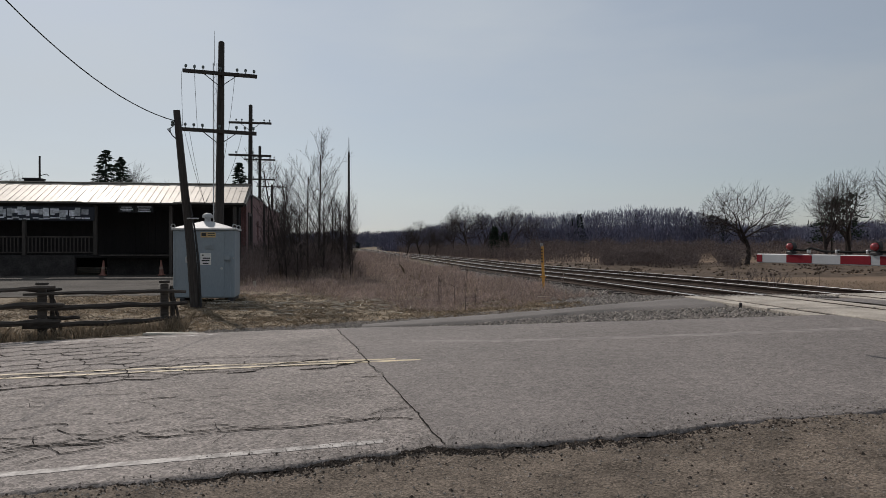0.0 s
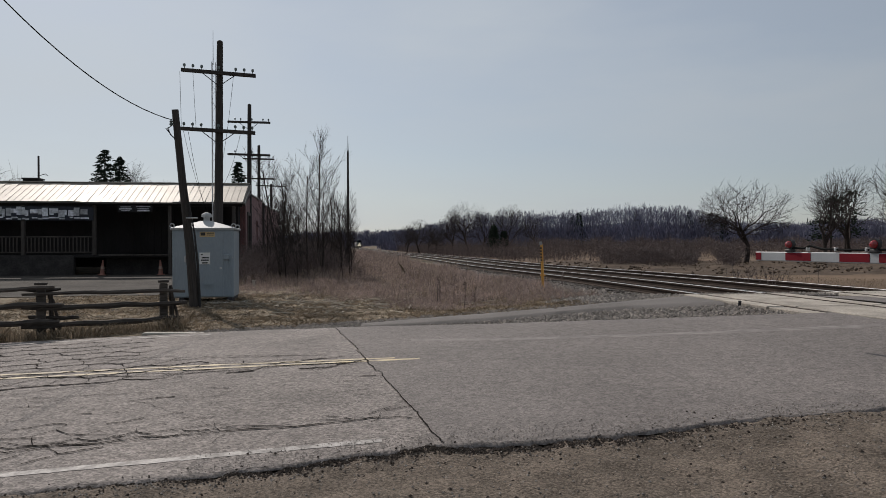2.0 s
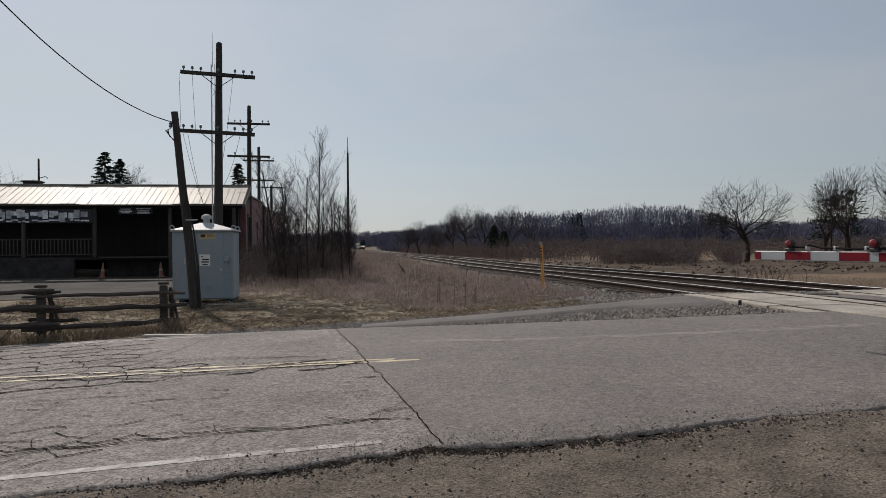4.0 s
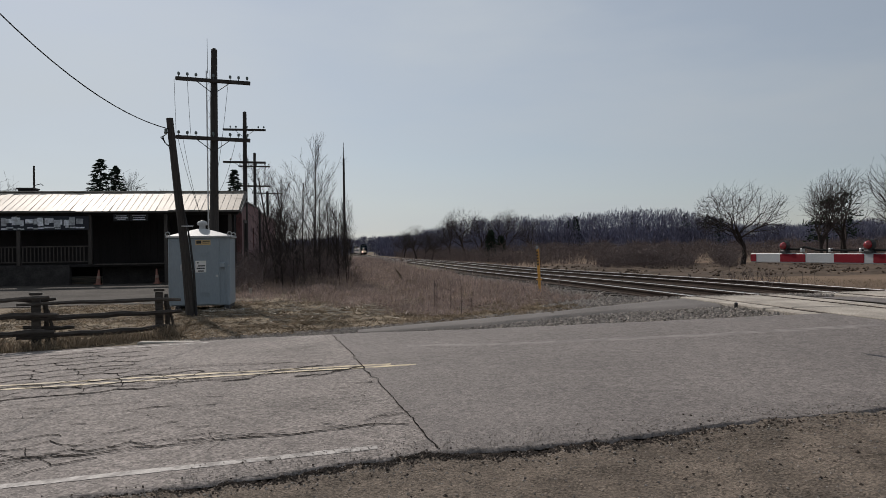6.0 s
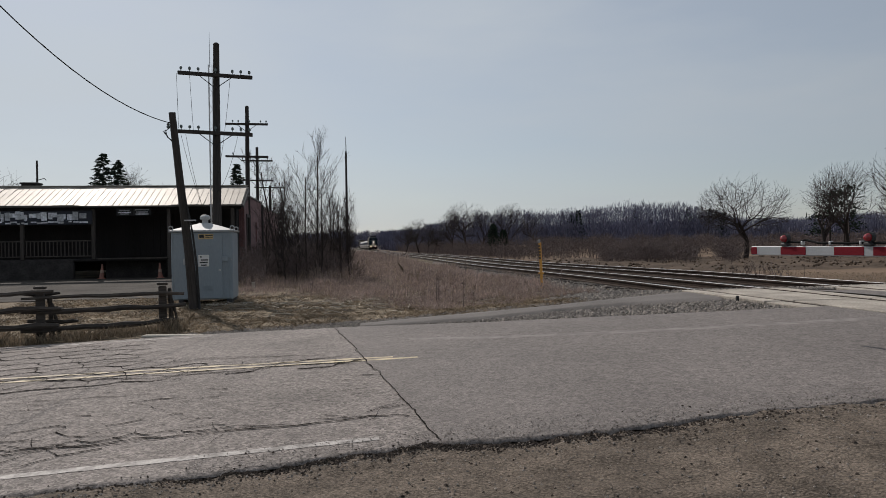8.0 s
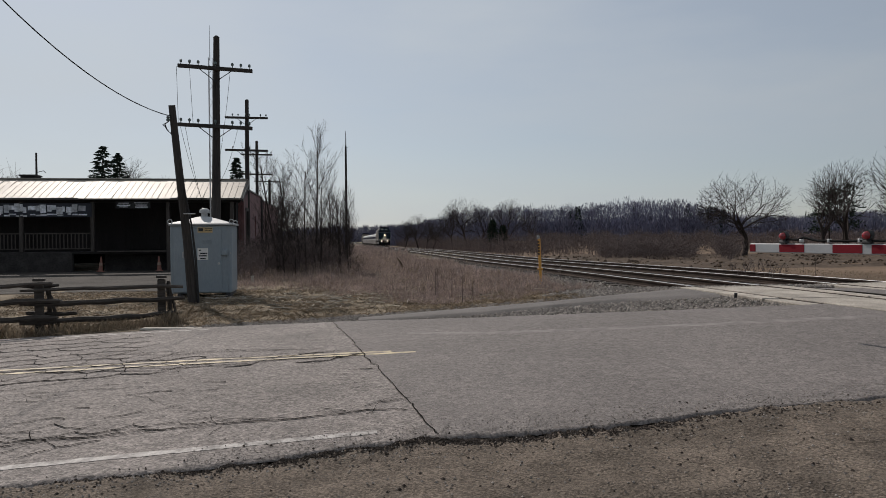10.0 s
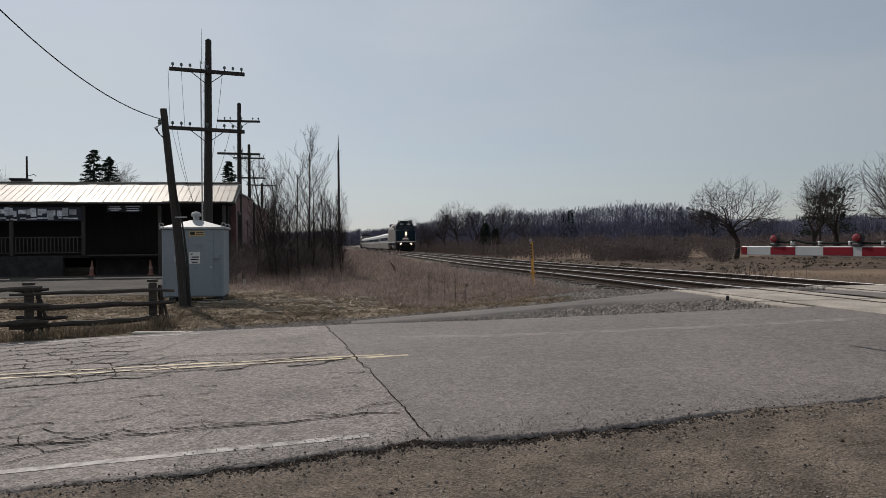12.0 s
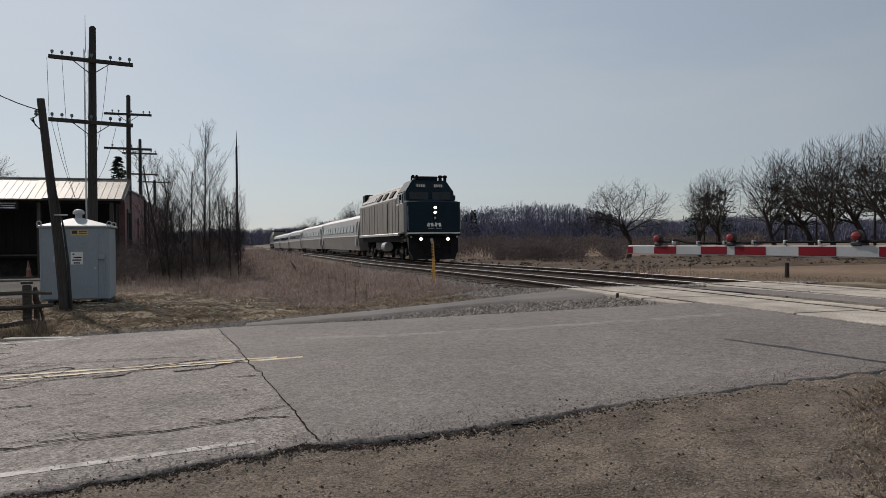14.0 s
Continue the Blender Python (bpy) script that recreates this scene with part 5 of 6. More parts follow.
    for x in (0.72, 1.0):
        part("beacon", Geo().lathe([(0.1, 4.64), (0.1, 4.84), (0.15, 4.88), (0.13, 4.97), (0.03, 5.0)], 12, c=(x, 1.45, 0)), M_UNDER, t)
    # long hood, full width, with chamfered roof
    hood = [(-1.5, 1.6), (-1.5, 3.75), (-1.05, 4.45), (1.05, 4.45), (1.5, 3.75), (1.5, 1.6)]
    body = part("body", Geo().extrude(hood, "Y", 3.2, 16.6), M_LOCO_SIDE, t, "grimy grey corrugated body side")
    part("roof", Geo().extrude([(-1.07, 4.44), (-0.95, 4.6), (0.95, 4.6), (1.07, 4.44)], "Y", 3.2, 16.5), M_LOCO_ROOF, t)
    rib = Geo().box((0, 0, 2.68), (0.045, 0.05, 1.95), 0.01).mesh("body_rib", M_LOCO_SIDE)
    for s in (-1, 1):
        for k in range(13):
            part("body_rib", rib, None, body, m=Matrix.Translation((s * 1.5, 3.5 + 1.0 * k, 0)))
        part("sill", Geo().box((s * 1.5, 9.6, 1.58), (0.14, 14.0, 0.16), 0.02), M_STEEL, t)
        for y in (5.2, 7.4, 9.4):
            part("vent_grille", Geo().box((s * 1.3, y, 4.08), (0.12, 1.0, 0.5), 0.02, rot(s * -33, "Y")), M_UNDER, t)
        for y in (11.2, 12.3, 13.4, 14.5, 15.6):
            part("vent_grille", Geo().box((s * 1.3, y, 4.05), (0.12, 0.95, 0.3), 0.02, rot(s * -33, "Y")), M_TANK, t)
        part("tank", Geo().box((s * 1.0, 9.2, 0.95), (0.7, 3.4, 0.9), 0.15), M_UNDER, t)
        part("air_reservoir", Geo().tube([(s * 1.25, 6.9, 0.85), (s * 1.25, 8.0, 0.85)], 0.3, 14), M_TANK, t, "pale grey reservoir")
        part("side_door", Geo().box((s * 1.535, 6.3, 2.65), (0.03, 0.7, 1.9), 0.01), M_LOCO_SIDE, t)
    for y in (11.5, 13.2, 14.9):
        part("roof_fan", Geo().lathe([(0.62, 4.58), (0.62, 4.72), (0.5, 4.74)], 20, c=(0, y, 0)), M_LOCO_ROOF, t)
    part("exhaust_stack", Geo().box((0, 7.6, 4.68), (0.5, 0.9, 0.2), 0.03), M_UNDER, t)
    part("radiator_hood", Geo().box((0, 16.0, 4.35), (2.6, 1.1, 0.75), 0.08), M_UNDER, t)
    part("underframe", Geo().box((0, 8.7, 1.35), (2.7, 15.6, 0.4), 0.03), M_UNDER, t)
    part("underfloor_gear", Geo().box((0, 9.2, 0.8), (1.6, 4.0, 0.8), 0.1), M_UNDER, t)
    wheelset(t, 3.6)
    wheelset(t, 13.6)
    return t


def coach(label):
    t = thing("passenger_coach", Matrix.Identity(4), label, "railway coach", "train")
    L = 25.5
    low = [(-1.42, 0.55), (-1.59, 1.75), (1.59, 1.75), (1.42, 0.55)]
    up = [(-1.59, 1.78), (-1.5, 2.7), (-1.36, 3.25), (-0.95, 3.56), (0, 3.66), (0.95, 3.56), (1.36, 3.25), (1.5, 2.7), (1.59, 1.78)]
    part("lower_body", Geo().extrude(low, "Y", 0.3, L), M_COACH_LOW, t, "warm grey lower body side")
    part("upper_body", Geo().extrude(up, "Y", 0.3, L), M_COACH, t, "silver upper body and roof", False)
    for s in (-1, 1):
        part("stripe", Geo().box((s * 1.6, L / 2, 1.78), (0.03, L - 0.4, 0.09), 0.005), M_STRIPE, t)
        n = 11
        for k in range(n):
            y = 3.4 + (L - 6.6) * k / (n - 1)
            part("window", Geo().box((s * 1.545, y, 2.42), (0.04, 1.35, 0.62), 0.02, rot(s * -5.6, "Y")), M_TINT, t, "tinted window")
        for y in (1.3, L - 1.0):
            d = part("door", Geo().box((s * 1.56, y, 2.0), (0.05, 0.8, 2.0), 0.02, rot(s * -3, "Y")), M_COACH, t)
            part("door_window", Geo().box((s * 1.585, y, 2.4), (0.03, 0.4, 0.6), 0.02, rot(s * -4, "Y")), M_TINT, d)
        part("skirt", Geo().box((s * 1.38, L / 2, 0.5), (0.06, 13, 0.4), 0.02), M_UNDER, t)
        for k in range(3):
            part("skirt_box", Geo().box((s * 1.2, 8.5 + 4 * k, 0.55), (0.4, 2.6, 0.5), 0.05), M_UNDER, t)
    for y in (0.1, L + 0.15):
        part("gangway", Geo().box((0, y, 1.95), (1.5, 0.4, 2.5), 0.08), M_UNDER, t)
    for y in (4.0, L - 4.0):
        part("roof_unit", Geo().box((0, y, 3.66), (1.2, 2.2, 0.14), 0.04), M_COACH, t)
    wheelset(t, 3.2)
    wheelset(t, L - 3.0)
    return t


loco = locomotive("dark teal and grey diesel passenger locomotive, headlights lit")
coaches = [coach("silver grey low passenger coach with a tinted window row")]
for k in range(4):
    coaches.append(copy_thing(coaches[0], Matrix.Identity(4)))
rear = copy_thing(loco, Matrix.Identity(4))
rear["label"] = "grey and dark teal diesel locomotive at the tail"

TRAIN = [(loco, 0.0, 0)] + [(c, 17.5 + 26.1 * k, 0) for k, c in enumerate(coaches)] + [(rear, 17.5 + 26.1 * 5 + 17.0, 180)]
for ob in (loco, rear):
    ob.scale = (1.06, 1.0, 1.06)
S_END, SPEED = 40.0, 38.0

# ---- plants ----
M_BARK = material("grey_brown_bark", (0.05, 0.041, 0.037), 0.95, vary=0.3, scale=2, fine=20, bump=0.6, spec=0.1)
M_TWIG = material("winter_twigs", (0.055, 0.045, 0.043), 0.95, vary=0.25, scale=1, fine=8, bump=0, spec=0.1, island=0.25)
# twigs paled and blued: the haze of distance is put into this colour
M_HAZED_TWIG = material("hazed_winter_woods", (0.15, 0.15, 0.205), 0.95, vary=0.25, scale=0.05, fine=0.6, bump=0, spec=0.05, island=0.3)
M_NEEDLE = material("dark_green_needles", (0.028, 0.042, 0.03), 0.9, vary=0.3, scale=0.7, fine=6, bump=0, spec=0.1, island=0.4)
M_WEED = material("russet_dead_weeds", (0.34, 0.268, 0.24), 0.95, vary=0.3, scale=0.6, fine=5, bump=0, spec=0.1, island=0.45)
M_STRAW = material("straw_dead_grass", (0.25, 0.2, 0.145), 0.95, vary=0.25, scale=0.5, fine=5, bump=0, spec=0.15, island=0.45)
M_PALE_STRAW = material("pale_matted_straw", (0.34, 0.26, 0.18), 0.95, vary=0.25, scale=0.5, fine=5, bump=0, spec=0.15, island=0.45)
M_SCRUB = material("dark_scrub_stems", (0.16, 0.128, 0.12), 0.95, vary=0.3, scale=1, fine=8, bump=0, spec=0.05, island=0.35)


def let_light_through(m, share):
    """Thin dead stems glow a little when the sun is behind them."""
    t = m.node_tree
    b = t.nodes["Principled BSDF"]
    out = t.nodes["Material Output"]
    tr, mx = t.nodes.new("ShaderNodeBsdfTranslucent"), t.nodes.new("ShaderNodeMixShader")
    mx.inputs[0].default_value = share
    t.links.new(b.inputs["Base Color"].links[0].from_socket, tr.inputs["Color"])
    t.links.new(b.outputs[0], mx.inputs[1]), t.links.new(tr.outputs[0], mx.inputs[2])
    t.links.new(mx.outputs[0], out.inputs["Surface"])


for m_thin in (M_WEED, M_STRAW):
    let_light_through(m_thin, 0.35)
M_SOIL = material("turned_dark_soil", (0.095, 0.07, 0.052), 0.95, vary=0.4, scale=0.4, fine=5, bump=1.0, bump_scale=4, spec=0.1)
M_STUBBLE = material("tan_stubble_field", (0.165, 0.117, 0.082), 0.95, vary=0.25, scale=0.12, fine=3, bump=0.5, spec=0.1)


M_VERGE = material("matted_verge", (0.1, 0.08, 0.058), 0.95, stain=0.25, vary=0.4, scale=2.2, fine=30, bump=1.0, bump_scale=40, second=(0.2, 0.162, 0.115), spec=0.1)


def patchy(u, v, s):
    return noise.noise((u * s, v * s, 5.0)) * 0.5 + 0.5


class Sticks:
    """A quick collector of thin tapered sticks and leaf slivers."""

    def __init__(self):
        self.v, self.f = [], []

    def stick(self, p, q, r0, r1, n=3):
        d = q - p
        a = d.cross(Vector((0.31, 0.87, 0.2)))
        if a.length < 1e-6:
            a = d.cross(Vector((1, 0, 0)))
        a.normalize()
        b = d.cross(a).normalized()
        o = len(self.v)
        for c, r in ((p, r0), (q, r1)):
            for j in range(n):
                w = 2 * math.pi * j / n
                k = a * (math.cos(w) * r) + b * (math.sin(w) * r)
                self.v.append((c.x + k.x, c.y + k.y, c.z + k.z))
        for j in range(n):
            self.f.append((o + j, o + (j + 1) % n, o + n + (j + 1) % n, o + n + j))

    def limb(self, pts, radii, n=3):
        """A limb whose rings are joined, from one end to the other."""
        o = len(self.v)
        for k, c in enumerate(pts):
            d = pts[min(k + 1, len(pts) - 1)] - pts[max(k - 1, 0)]
            a = d.cross(Vector((0.31, 0.87, 0.2)))
            if a.length < 1e-6:
                a = d.cross(Vector((1, 0, 0)))
            a.normalize()
            b = d.cross(a).normalized()
            for j in range(n):
                w = 2 * math.pi * j / n
                q = c + a * (math.cos(w) * radii[k]) + b * (math.sin(w) * radii[k])
                self.v.append((q.x, q.y, q.z))
        for k in range(len(pts) - 1):
            for j in range(n):
                self.f.append((o + k * n + j, o + k * n + (j + 1) % n, o + (k + 1) * n + (j + 1) % n, o + (k + 1) * n + j))

    def sliver(self, p, q, w):
        d = q - p
        a = d.cross(Vector((rng.gauss(0, 1), rng.gauss(0, 1), rng.gauss(0, 0.4))))
        if a.length > 1e-9:
            a = a.normalized() * w
        o = len(self.v)
        m = p.lerp(q, 0.45)
        self.v += [tuple(p - a * 0.4), tuple(p + a * 0.4), tuple(m + a), tuple(q), tuple(m - a)]
        self.f += [(o, o + 1, o + 2, o + 3, o + 4)]

    def mesh(self, name, mat):
        me = bpy.data.meshes.new(name)
        me.from_pydata(self.v, [], self.f)
        me.materials.append(mat)
        return me


def room(p, d, o):
    """How far a limb may run from p along d before it leaves the crown's egg shape."""
    if "egg" not in o:
        return 1e9
    zc, rx, rz = o["egg"]
    a = Vector((p.x / rx, p.y / rx, (p.z - zc) / rz))
    b = Vector((d.x / rx, d.y / rx, d.z / rz))
    A, B, C = b.dot(b), 2 * a.dot(b), a.dot(a) - 1
    D = B * B - 4 * A * C
    return max(0.0, (-B + math.sqrt(D)) / (2 * A)) if D > 0 else 0.0


def branch(S, T, p, d, length, r, level, rr, o):
    """One limb: wanders, tapers, and puts out smaller limbs; the first levels go to the trunk's mesh."""
    n = o["seg"] if level < o["levels"] else 2
    if level:
        length = max(0.15 * length, min(length, room(p, d, o) * rr.uniform(0.8, 1.05)))
    pts = [p]
    dirs = [d]
    for k in range(n):
        d = (d + Vector((rr.gauss(0, o["wob"]), rr.gauss(0, o["wob"]), rr.gauss(0, o["wob"]) + o["up"]))).normalized()
        p = p + d * (length / n)
        pts.append(p)
        dirs.append(d)
    G = T if level < o["wood"] else S
    end = r * (0.45 if level < o["levels"] else 0.4)
    G.limb(pts, [r + (end - r) * k / n for k in range(n + 1)], 8 if level == 0 else 5 if level == 1 else 3)
    if level >= o["levels"]:
        return
    kids = o["kids"][level]
    for k in range(kids):
        s = o["start"][level] + (1 - o["start"][level]) * (k + rr.random()) / kids
        i = min(int(s * n), n - 1)
        q = pts[i].lerp(pts[i + 1], s * n - i)
        side = dirs[i].cross(Vector((rr.gauss(0, 1), rr.gauss(0, 1), rr.gauss(0, 1)))).normalized()
        a = radians(rr.uniform(*o["angle"]))
        nd = (dirs[i] * math.cos(a) + side * math.sin(a)).normalized()
        branch(S, T, q, nd, length * rr.uniform(*o["ratio"]) * (1 - 0.35 * s * (level == 0)), max(o["thin"], (r + (end - r) * s) * o["fall"]), level + 1, rr, o)


OAK = dict(levels=4, seg=4, wob=0.17, up=0.03, wood=1, kids=(8, 6, 4, 4), start=(0.5, 0.25, 0.2, 0.15), angle=(30, 65), ratio=(0.75, 1.1), thin=0.012, fall=0.6, egg=(0.6, 0.5, 0.4))
ASH = dict(levels=4, seg=4, wob=0.12, up=0.05, wood=1, kids=(8, 5, 4, 3), start=(0.4, 0.25, 0.2, 0.15), angle=(24, 52), ratio=(0.7, 1.05), thin=0.012, fall=0.6, egg=(0.58, 0.4, 0.43))
SAPLING = dict(levels=3, seg=8, wob=0.035, up=0.065, wood=1, kids=(30, 9, 4), start=(0.16, 0.15, 0.1), angle=(22, 42), ratio=(0.2, 0.42), thin=0.0045, fall=0.34)


def bare_tree(place, h, kind, seed, label, r=None, group="bare trees", turn=0.0, spread=1.0):
    rr = random.Random(seed)
    S, T = Sticks(), Sticks()
    kind = dict(kind)
    young = "egg" not in kind
    if not young:
        kind["egg"] = tuple(x * h for x in kind["egg"])
    trunk = h * (0.92 if young else 0.5)
    branch(S, T, Vector((0, 0, -0.3)), Vector((rr.gauss(0, 0.05), rr.gauss(0, 0.05), 1)).normalized(), trunk, r or h * 0.024, 0, rr, kind)
    hmax = max(p[2] for p in S.v)
    k = h / hmax
    for G in (S, T):
        G.v = [(p[0] * k * spread, p[1] * k * spread, p[2] * k) for p in G.v]
    t = thing("sapling" if young else "bare_tree", Matrix.Translation(place) @ rot(turn), label, "tree", group)
    part("trunk", T.mesh("trunk", M_BARK), None, t)
    part("crown", S.mesh("crown", M_TWIG), None, t)
    return t


def spruce(place, h, seed, label, w=0.22, bare=0.12):
    rr = random.Random(seed)
    t = thing("spruce_tree", Matrix.Translation(place), label, "tree", "evergreens")
    part("trunk", Geo().tube([(0, 0, -0.3), (0, 0, h * 0.96)], [h * 0.018, 0.02], 7), M_BARK, t)
    S = Sticks()
    z = h * bare
    while z < h:
        reach = h * w * (1 - z / h) ** 0.8 + 0.1
        for k in range(4):
            a = rr.uniform(0, 6.28)
            L = reach * rr.uniform(0.6, 1.15)
            out = Vector((math.cos(a), math.sin(a), 0))
            p = Vector((0, 0, z))
            tip = p + out * L + Vector((0, 0, rr.uniform(-0.3, 0.0) * L))
            S.stick(p, tip, 0.03, 0.01)
            for j in range(13):
                s = rr.uniform(0.15, 1)
                q = p.lerp(tip, s)
                e = q + out * rr.uniform(0, 0.3) + Vector((rr.gauss(0, 0.3), rr.gauss(0, 0.3), rr.uniform(-0.35, 0.12))) * (0.35 + 0.4 * L / 2)
                S.sliver(q, e, 0.06 + 0.012 * h / 10)
        z += h * 0.011
    part("crown", S.mesh("crown", M_NEEDLE), None, t)
    return t


def pine(place, h, seed, label):
    """An open-crowned pine: bare lower trunk, tufts of needles on a few limbs."""
    rr = random.Random(seed)
    t = thing("pine_tree", Matrix.Translation(place), label, "tree", "evergreens")
    T, S = Sticks(), Sticks()
    T.stick(Vector((0, 0, -0.3)), Vector((0.1, 0, h * 0.95)), h * 0.018, 0.04, 7)
    for k in range(15):
        z = h * rr.uniform(0.35, 1.0)
        a = rr.uniform(0, 6.28)
        L = h * rr.uniform(0.1, 0.26) * (1.2 - 0.7 * z / h)
        tip = Vector((math.cos(a) * L, math.sin(a) * L, z + L * rr.uniform(0.0, 0.5)))
        T.stick(Vector((0.1 * z / h, 0, z)), tip, 0.05, 0.02)
        for j in range(42):
            c = tip + Vector((rr.gauss(0, 0.45), rr.gauss(0, 0.45), rr.gauss(0, 0.22)))
            S.sliver(c, c + Vector((rr.gauss(0, 0.25), rr.gauss(0, 0.25), rr.gauss(0.05, 0.2))), 0.07)
    part("trunk", T.mesh("trunk", M_BARK), None, t)
    part("crown", S.mesh("crown", M_NEEDLE), None, t)
    return t


def bearing(deg, dist):
    """A place on the ground, by the angle to the right of straight ahead and the distance ahead of the start."""
    x, y = math.sin(radians(deg)) * dist, math.cos(radians(deg)) * dist
    u, v = x * CT + y * ST, -x * ST + y * CT
    return Vector((x, y, base_z(u, v)))


# thicket beside the shed
r = random.Random(77)
SAP = [bare_tree(site(-1.25, 33, base_z(-1.3, 33)), 7.4, SAPLING, 111, "tall leafless sapling with upswept fine branches", 0.048, "saplings", spread=1.25),
       bare_tree(site(-2.75, 33, base_z(-2.7, 33)), 6.3, SAPLING, 112, "tall leafless sapling with upswept fine branches", 0.044, "saplings", spread=1.25),
       bare_tree(site(-0.7, 36, base_z(-0.7, 36)), 5.2, SAPLING, 113, "leafless sapling in the roadside thicket", 0.04, "saplings"),
       bare_tree(site(0.35, 34, base_z(0.3, 34)), 4.3, SAPLING, 114, "leafless sapling in the roadside thicket", 0.035, "saplings")]
for u, v, k, s in ((-1.55, 32.6, 0, 0.82), (-2.95, 34.5, 1, 0.86), (-1.9, 33.4, 2, 0.85), (-3.1, 35.5, 2, 0.95), (0.0, 33.6, 3, 1.0), (-3.3, 31.8, 3, 0.95), (-0.9, 31.5, 3, 0.8),
                   (-0.4, 39, 2, 0.9), (-2.4, 30.8, 3, 0.8), (0.3, 43, 2, 0.85), (-3.4, 38, 1, 0.7), (-1.0, 36.5, 0, 0.75), (0.5, 38, 3, 1.0), (-2.2, 35.0, 1, 0.95), (-2.0, 31.6, 2, 0.7), (-0.1, 36.0, 3, 1.1)):
    ob = copy_thing(SAP[k], Matrix.Translation(site(u, v, base_z(u, v))) @ rot(r.uniform(0, 360)) @ Matrix.Scale(s, 4))
    ob.scale = (s, s, s)


def scrub(name, n, place, h, spread, w, mat, label, twigs=5, lean=0.25):
    """A mass of thin woody stems with side twigs."""
    S = Sticks()
    rr = random.Random(len(name) * 7 + n)
    for k in range(n):
        x, y, z, q = place(rr)
        H = h * q * rr.uniform(0.55, 1.15)
        p = Vector((x, y, z - 0.05))
        tip = p + Vector((rr.gauss(0, lean) * H, rr.gauss(0, lean) * H, H))
        S.stick(p, tip, w, w * 0.4)
        for j in range(twigs):
            s = rr.uniform(0.25, 0.95)
            c = p.lerp(tip, s)
            e = c + Vector((rr.gauss(0, spread), rr.gauss(0, spread), abs(rr.gauss(0.5, 0.3)))) * (H * 0.32)
            S.sliver(c, e, w * 0.75)
    return whole(name, S.mesh(name, mat), None, label, "scrub", kind="stuff")


def in_thicket(rr):
    while True:
        u, v = rr.gauss(-1.9, 1.4), rr.uniform(28, 47)
        if u < 1.3 and v > 30.5 + abs(u + 1) * 0.4 + 1.2 * rr.random():
            p = site(u, v, base_z(u, v))
            return p.x, p.y, p.z, (0.45 + 0.9 * patchy(u, v, 0.5)) * (1.0 - 0.65 * smooth(-0.4, 1.1, u))


scrub("thicket", 800, in_thicket, 2.0, 0.75, 0.009, M_SCRUB, "dense dark leafless scrub below the saplings", 14, 0.2)


def by_wall(rr):
    u, v = rr.uniform(-4.75, -3.2), rr.uniform(28.5, 60)
    p = site(u, v, base_z(u, v))
    return p.x, p.y, p.z, 0.75 + 0.5 * rr.random()


scrub("wall_scrub", 900, by_wall, 1.5, 0.7, 0.009, M_SCRUB, "dark bramble and scrub along the shed wall", 12, 0.3)


def blades(name, n, place, h, w, mat, label, category, lean=0.5, twigs=0):
    V, F = [], []
    rr = random.Random(n + 13)
    for k in range(n):
        x, y, z, q = place(rr)
        H = h * q * rr.uniform(0.45, 1.2)
        a = rr.uniform(0, 6.28)
        dx, dy = math.cos(a), math.sin(a)
        lx, ly = rr.gauss(0, lean) * H, rr.gauss(0, lean) * H
        o = len(V)
        V += [(x - dx * w, y - dy * w, z - 0.02), (x + dx * w, y + dy * w, z - 0.02), (x + lx * 0.4 + dx * w * 0.8, y + ly * 0.4 + dy * w * 0.8, z + H * 0.6), (x + lx, y + ly, z + H), (x + lx * 0.4 - dx * w * 0.8, y + ly * 0.4 - dy * w * 0.8, z + H * 0.6)]
        F.append((o, o + 1, o + 2, o + 3, o + 4))
        for j in range(twigs):
            s = rr.uniform(0.4, 0.95)
            cx, cy, cz = x + lx * s * 0.8, y + ly * s * 0.8, z + H * s
            ex, ey, ez = cx + rr.gauss(0, 0.11), cy + rr.gauss(0, 0.11), cz + rr.uniform(0.02, 0.16)
            o = len(V)
            V += [(cx - dx * w, cy - dy * w, cz), (cx + dx * w, cy + dy * w, cz), (ex, ey, ez)]
            F.append((o, o + 1, o + 2))
    me = bpy.data.meshes.new(name)
    me.from_pydata(V, [], F)
    me.materials.append(mat)
    return whole(name, me, None, label, category, kind="stuff")


def weed_edge(u):
    """How near to the road the tall weeds begin."""
    return 26.0 - 9.6 * smooth(-3.5, 4.0, u)


def in_weeds(rr):
    while True:
        u = rr.uniform(-4.2, 6.6)
        v = 16.0 + 50 * rr.random() ** 1.6
        if v > weed_edge(u) + rr.gauss(0, 1.3) and (u < 5.9 + (patchy(v, 1, 0.3) - 0.5) * 1.6) and rr.random() < 0.04 + 2.6 * patchy(u, v, 0.75) ** 2.4:
            p = site(u, v, base_z(u, v))
            return p.x, p.y, p.z, (0.1 + 1.5 * patchy(u, v, 0.4) ** 2) * (0.35 + 0.65 * smooth(0, 5, v - weed_edge(u))) * (1.4 if rr.random() < 0.1 else 0.9) * (1.0 - 0.45 * smooth(3.8, 6.5, u))


blades("tall_weeds", 30000, in_weeds, 0.62, 0.006, M_WEED, "russet dead weeds standing beside the railway", "weeds", 0.16, 4)
scrub("weed_stems", 2600, in_weeds, 0.8, 0.45, 0.006, M_SCRUB, "thin dark dead stems among the weeds", 4, 0.15)
blades("tall_weeds", 9000, in_weeds, 0.7, 0.006, M_STRAW, "pale straw-coloured dead grass among the weeds", "weeds", 0.3, 1)


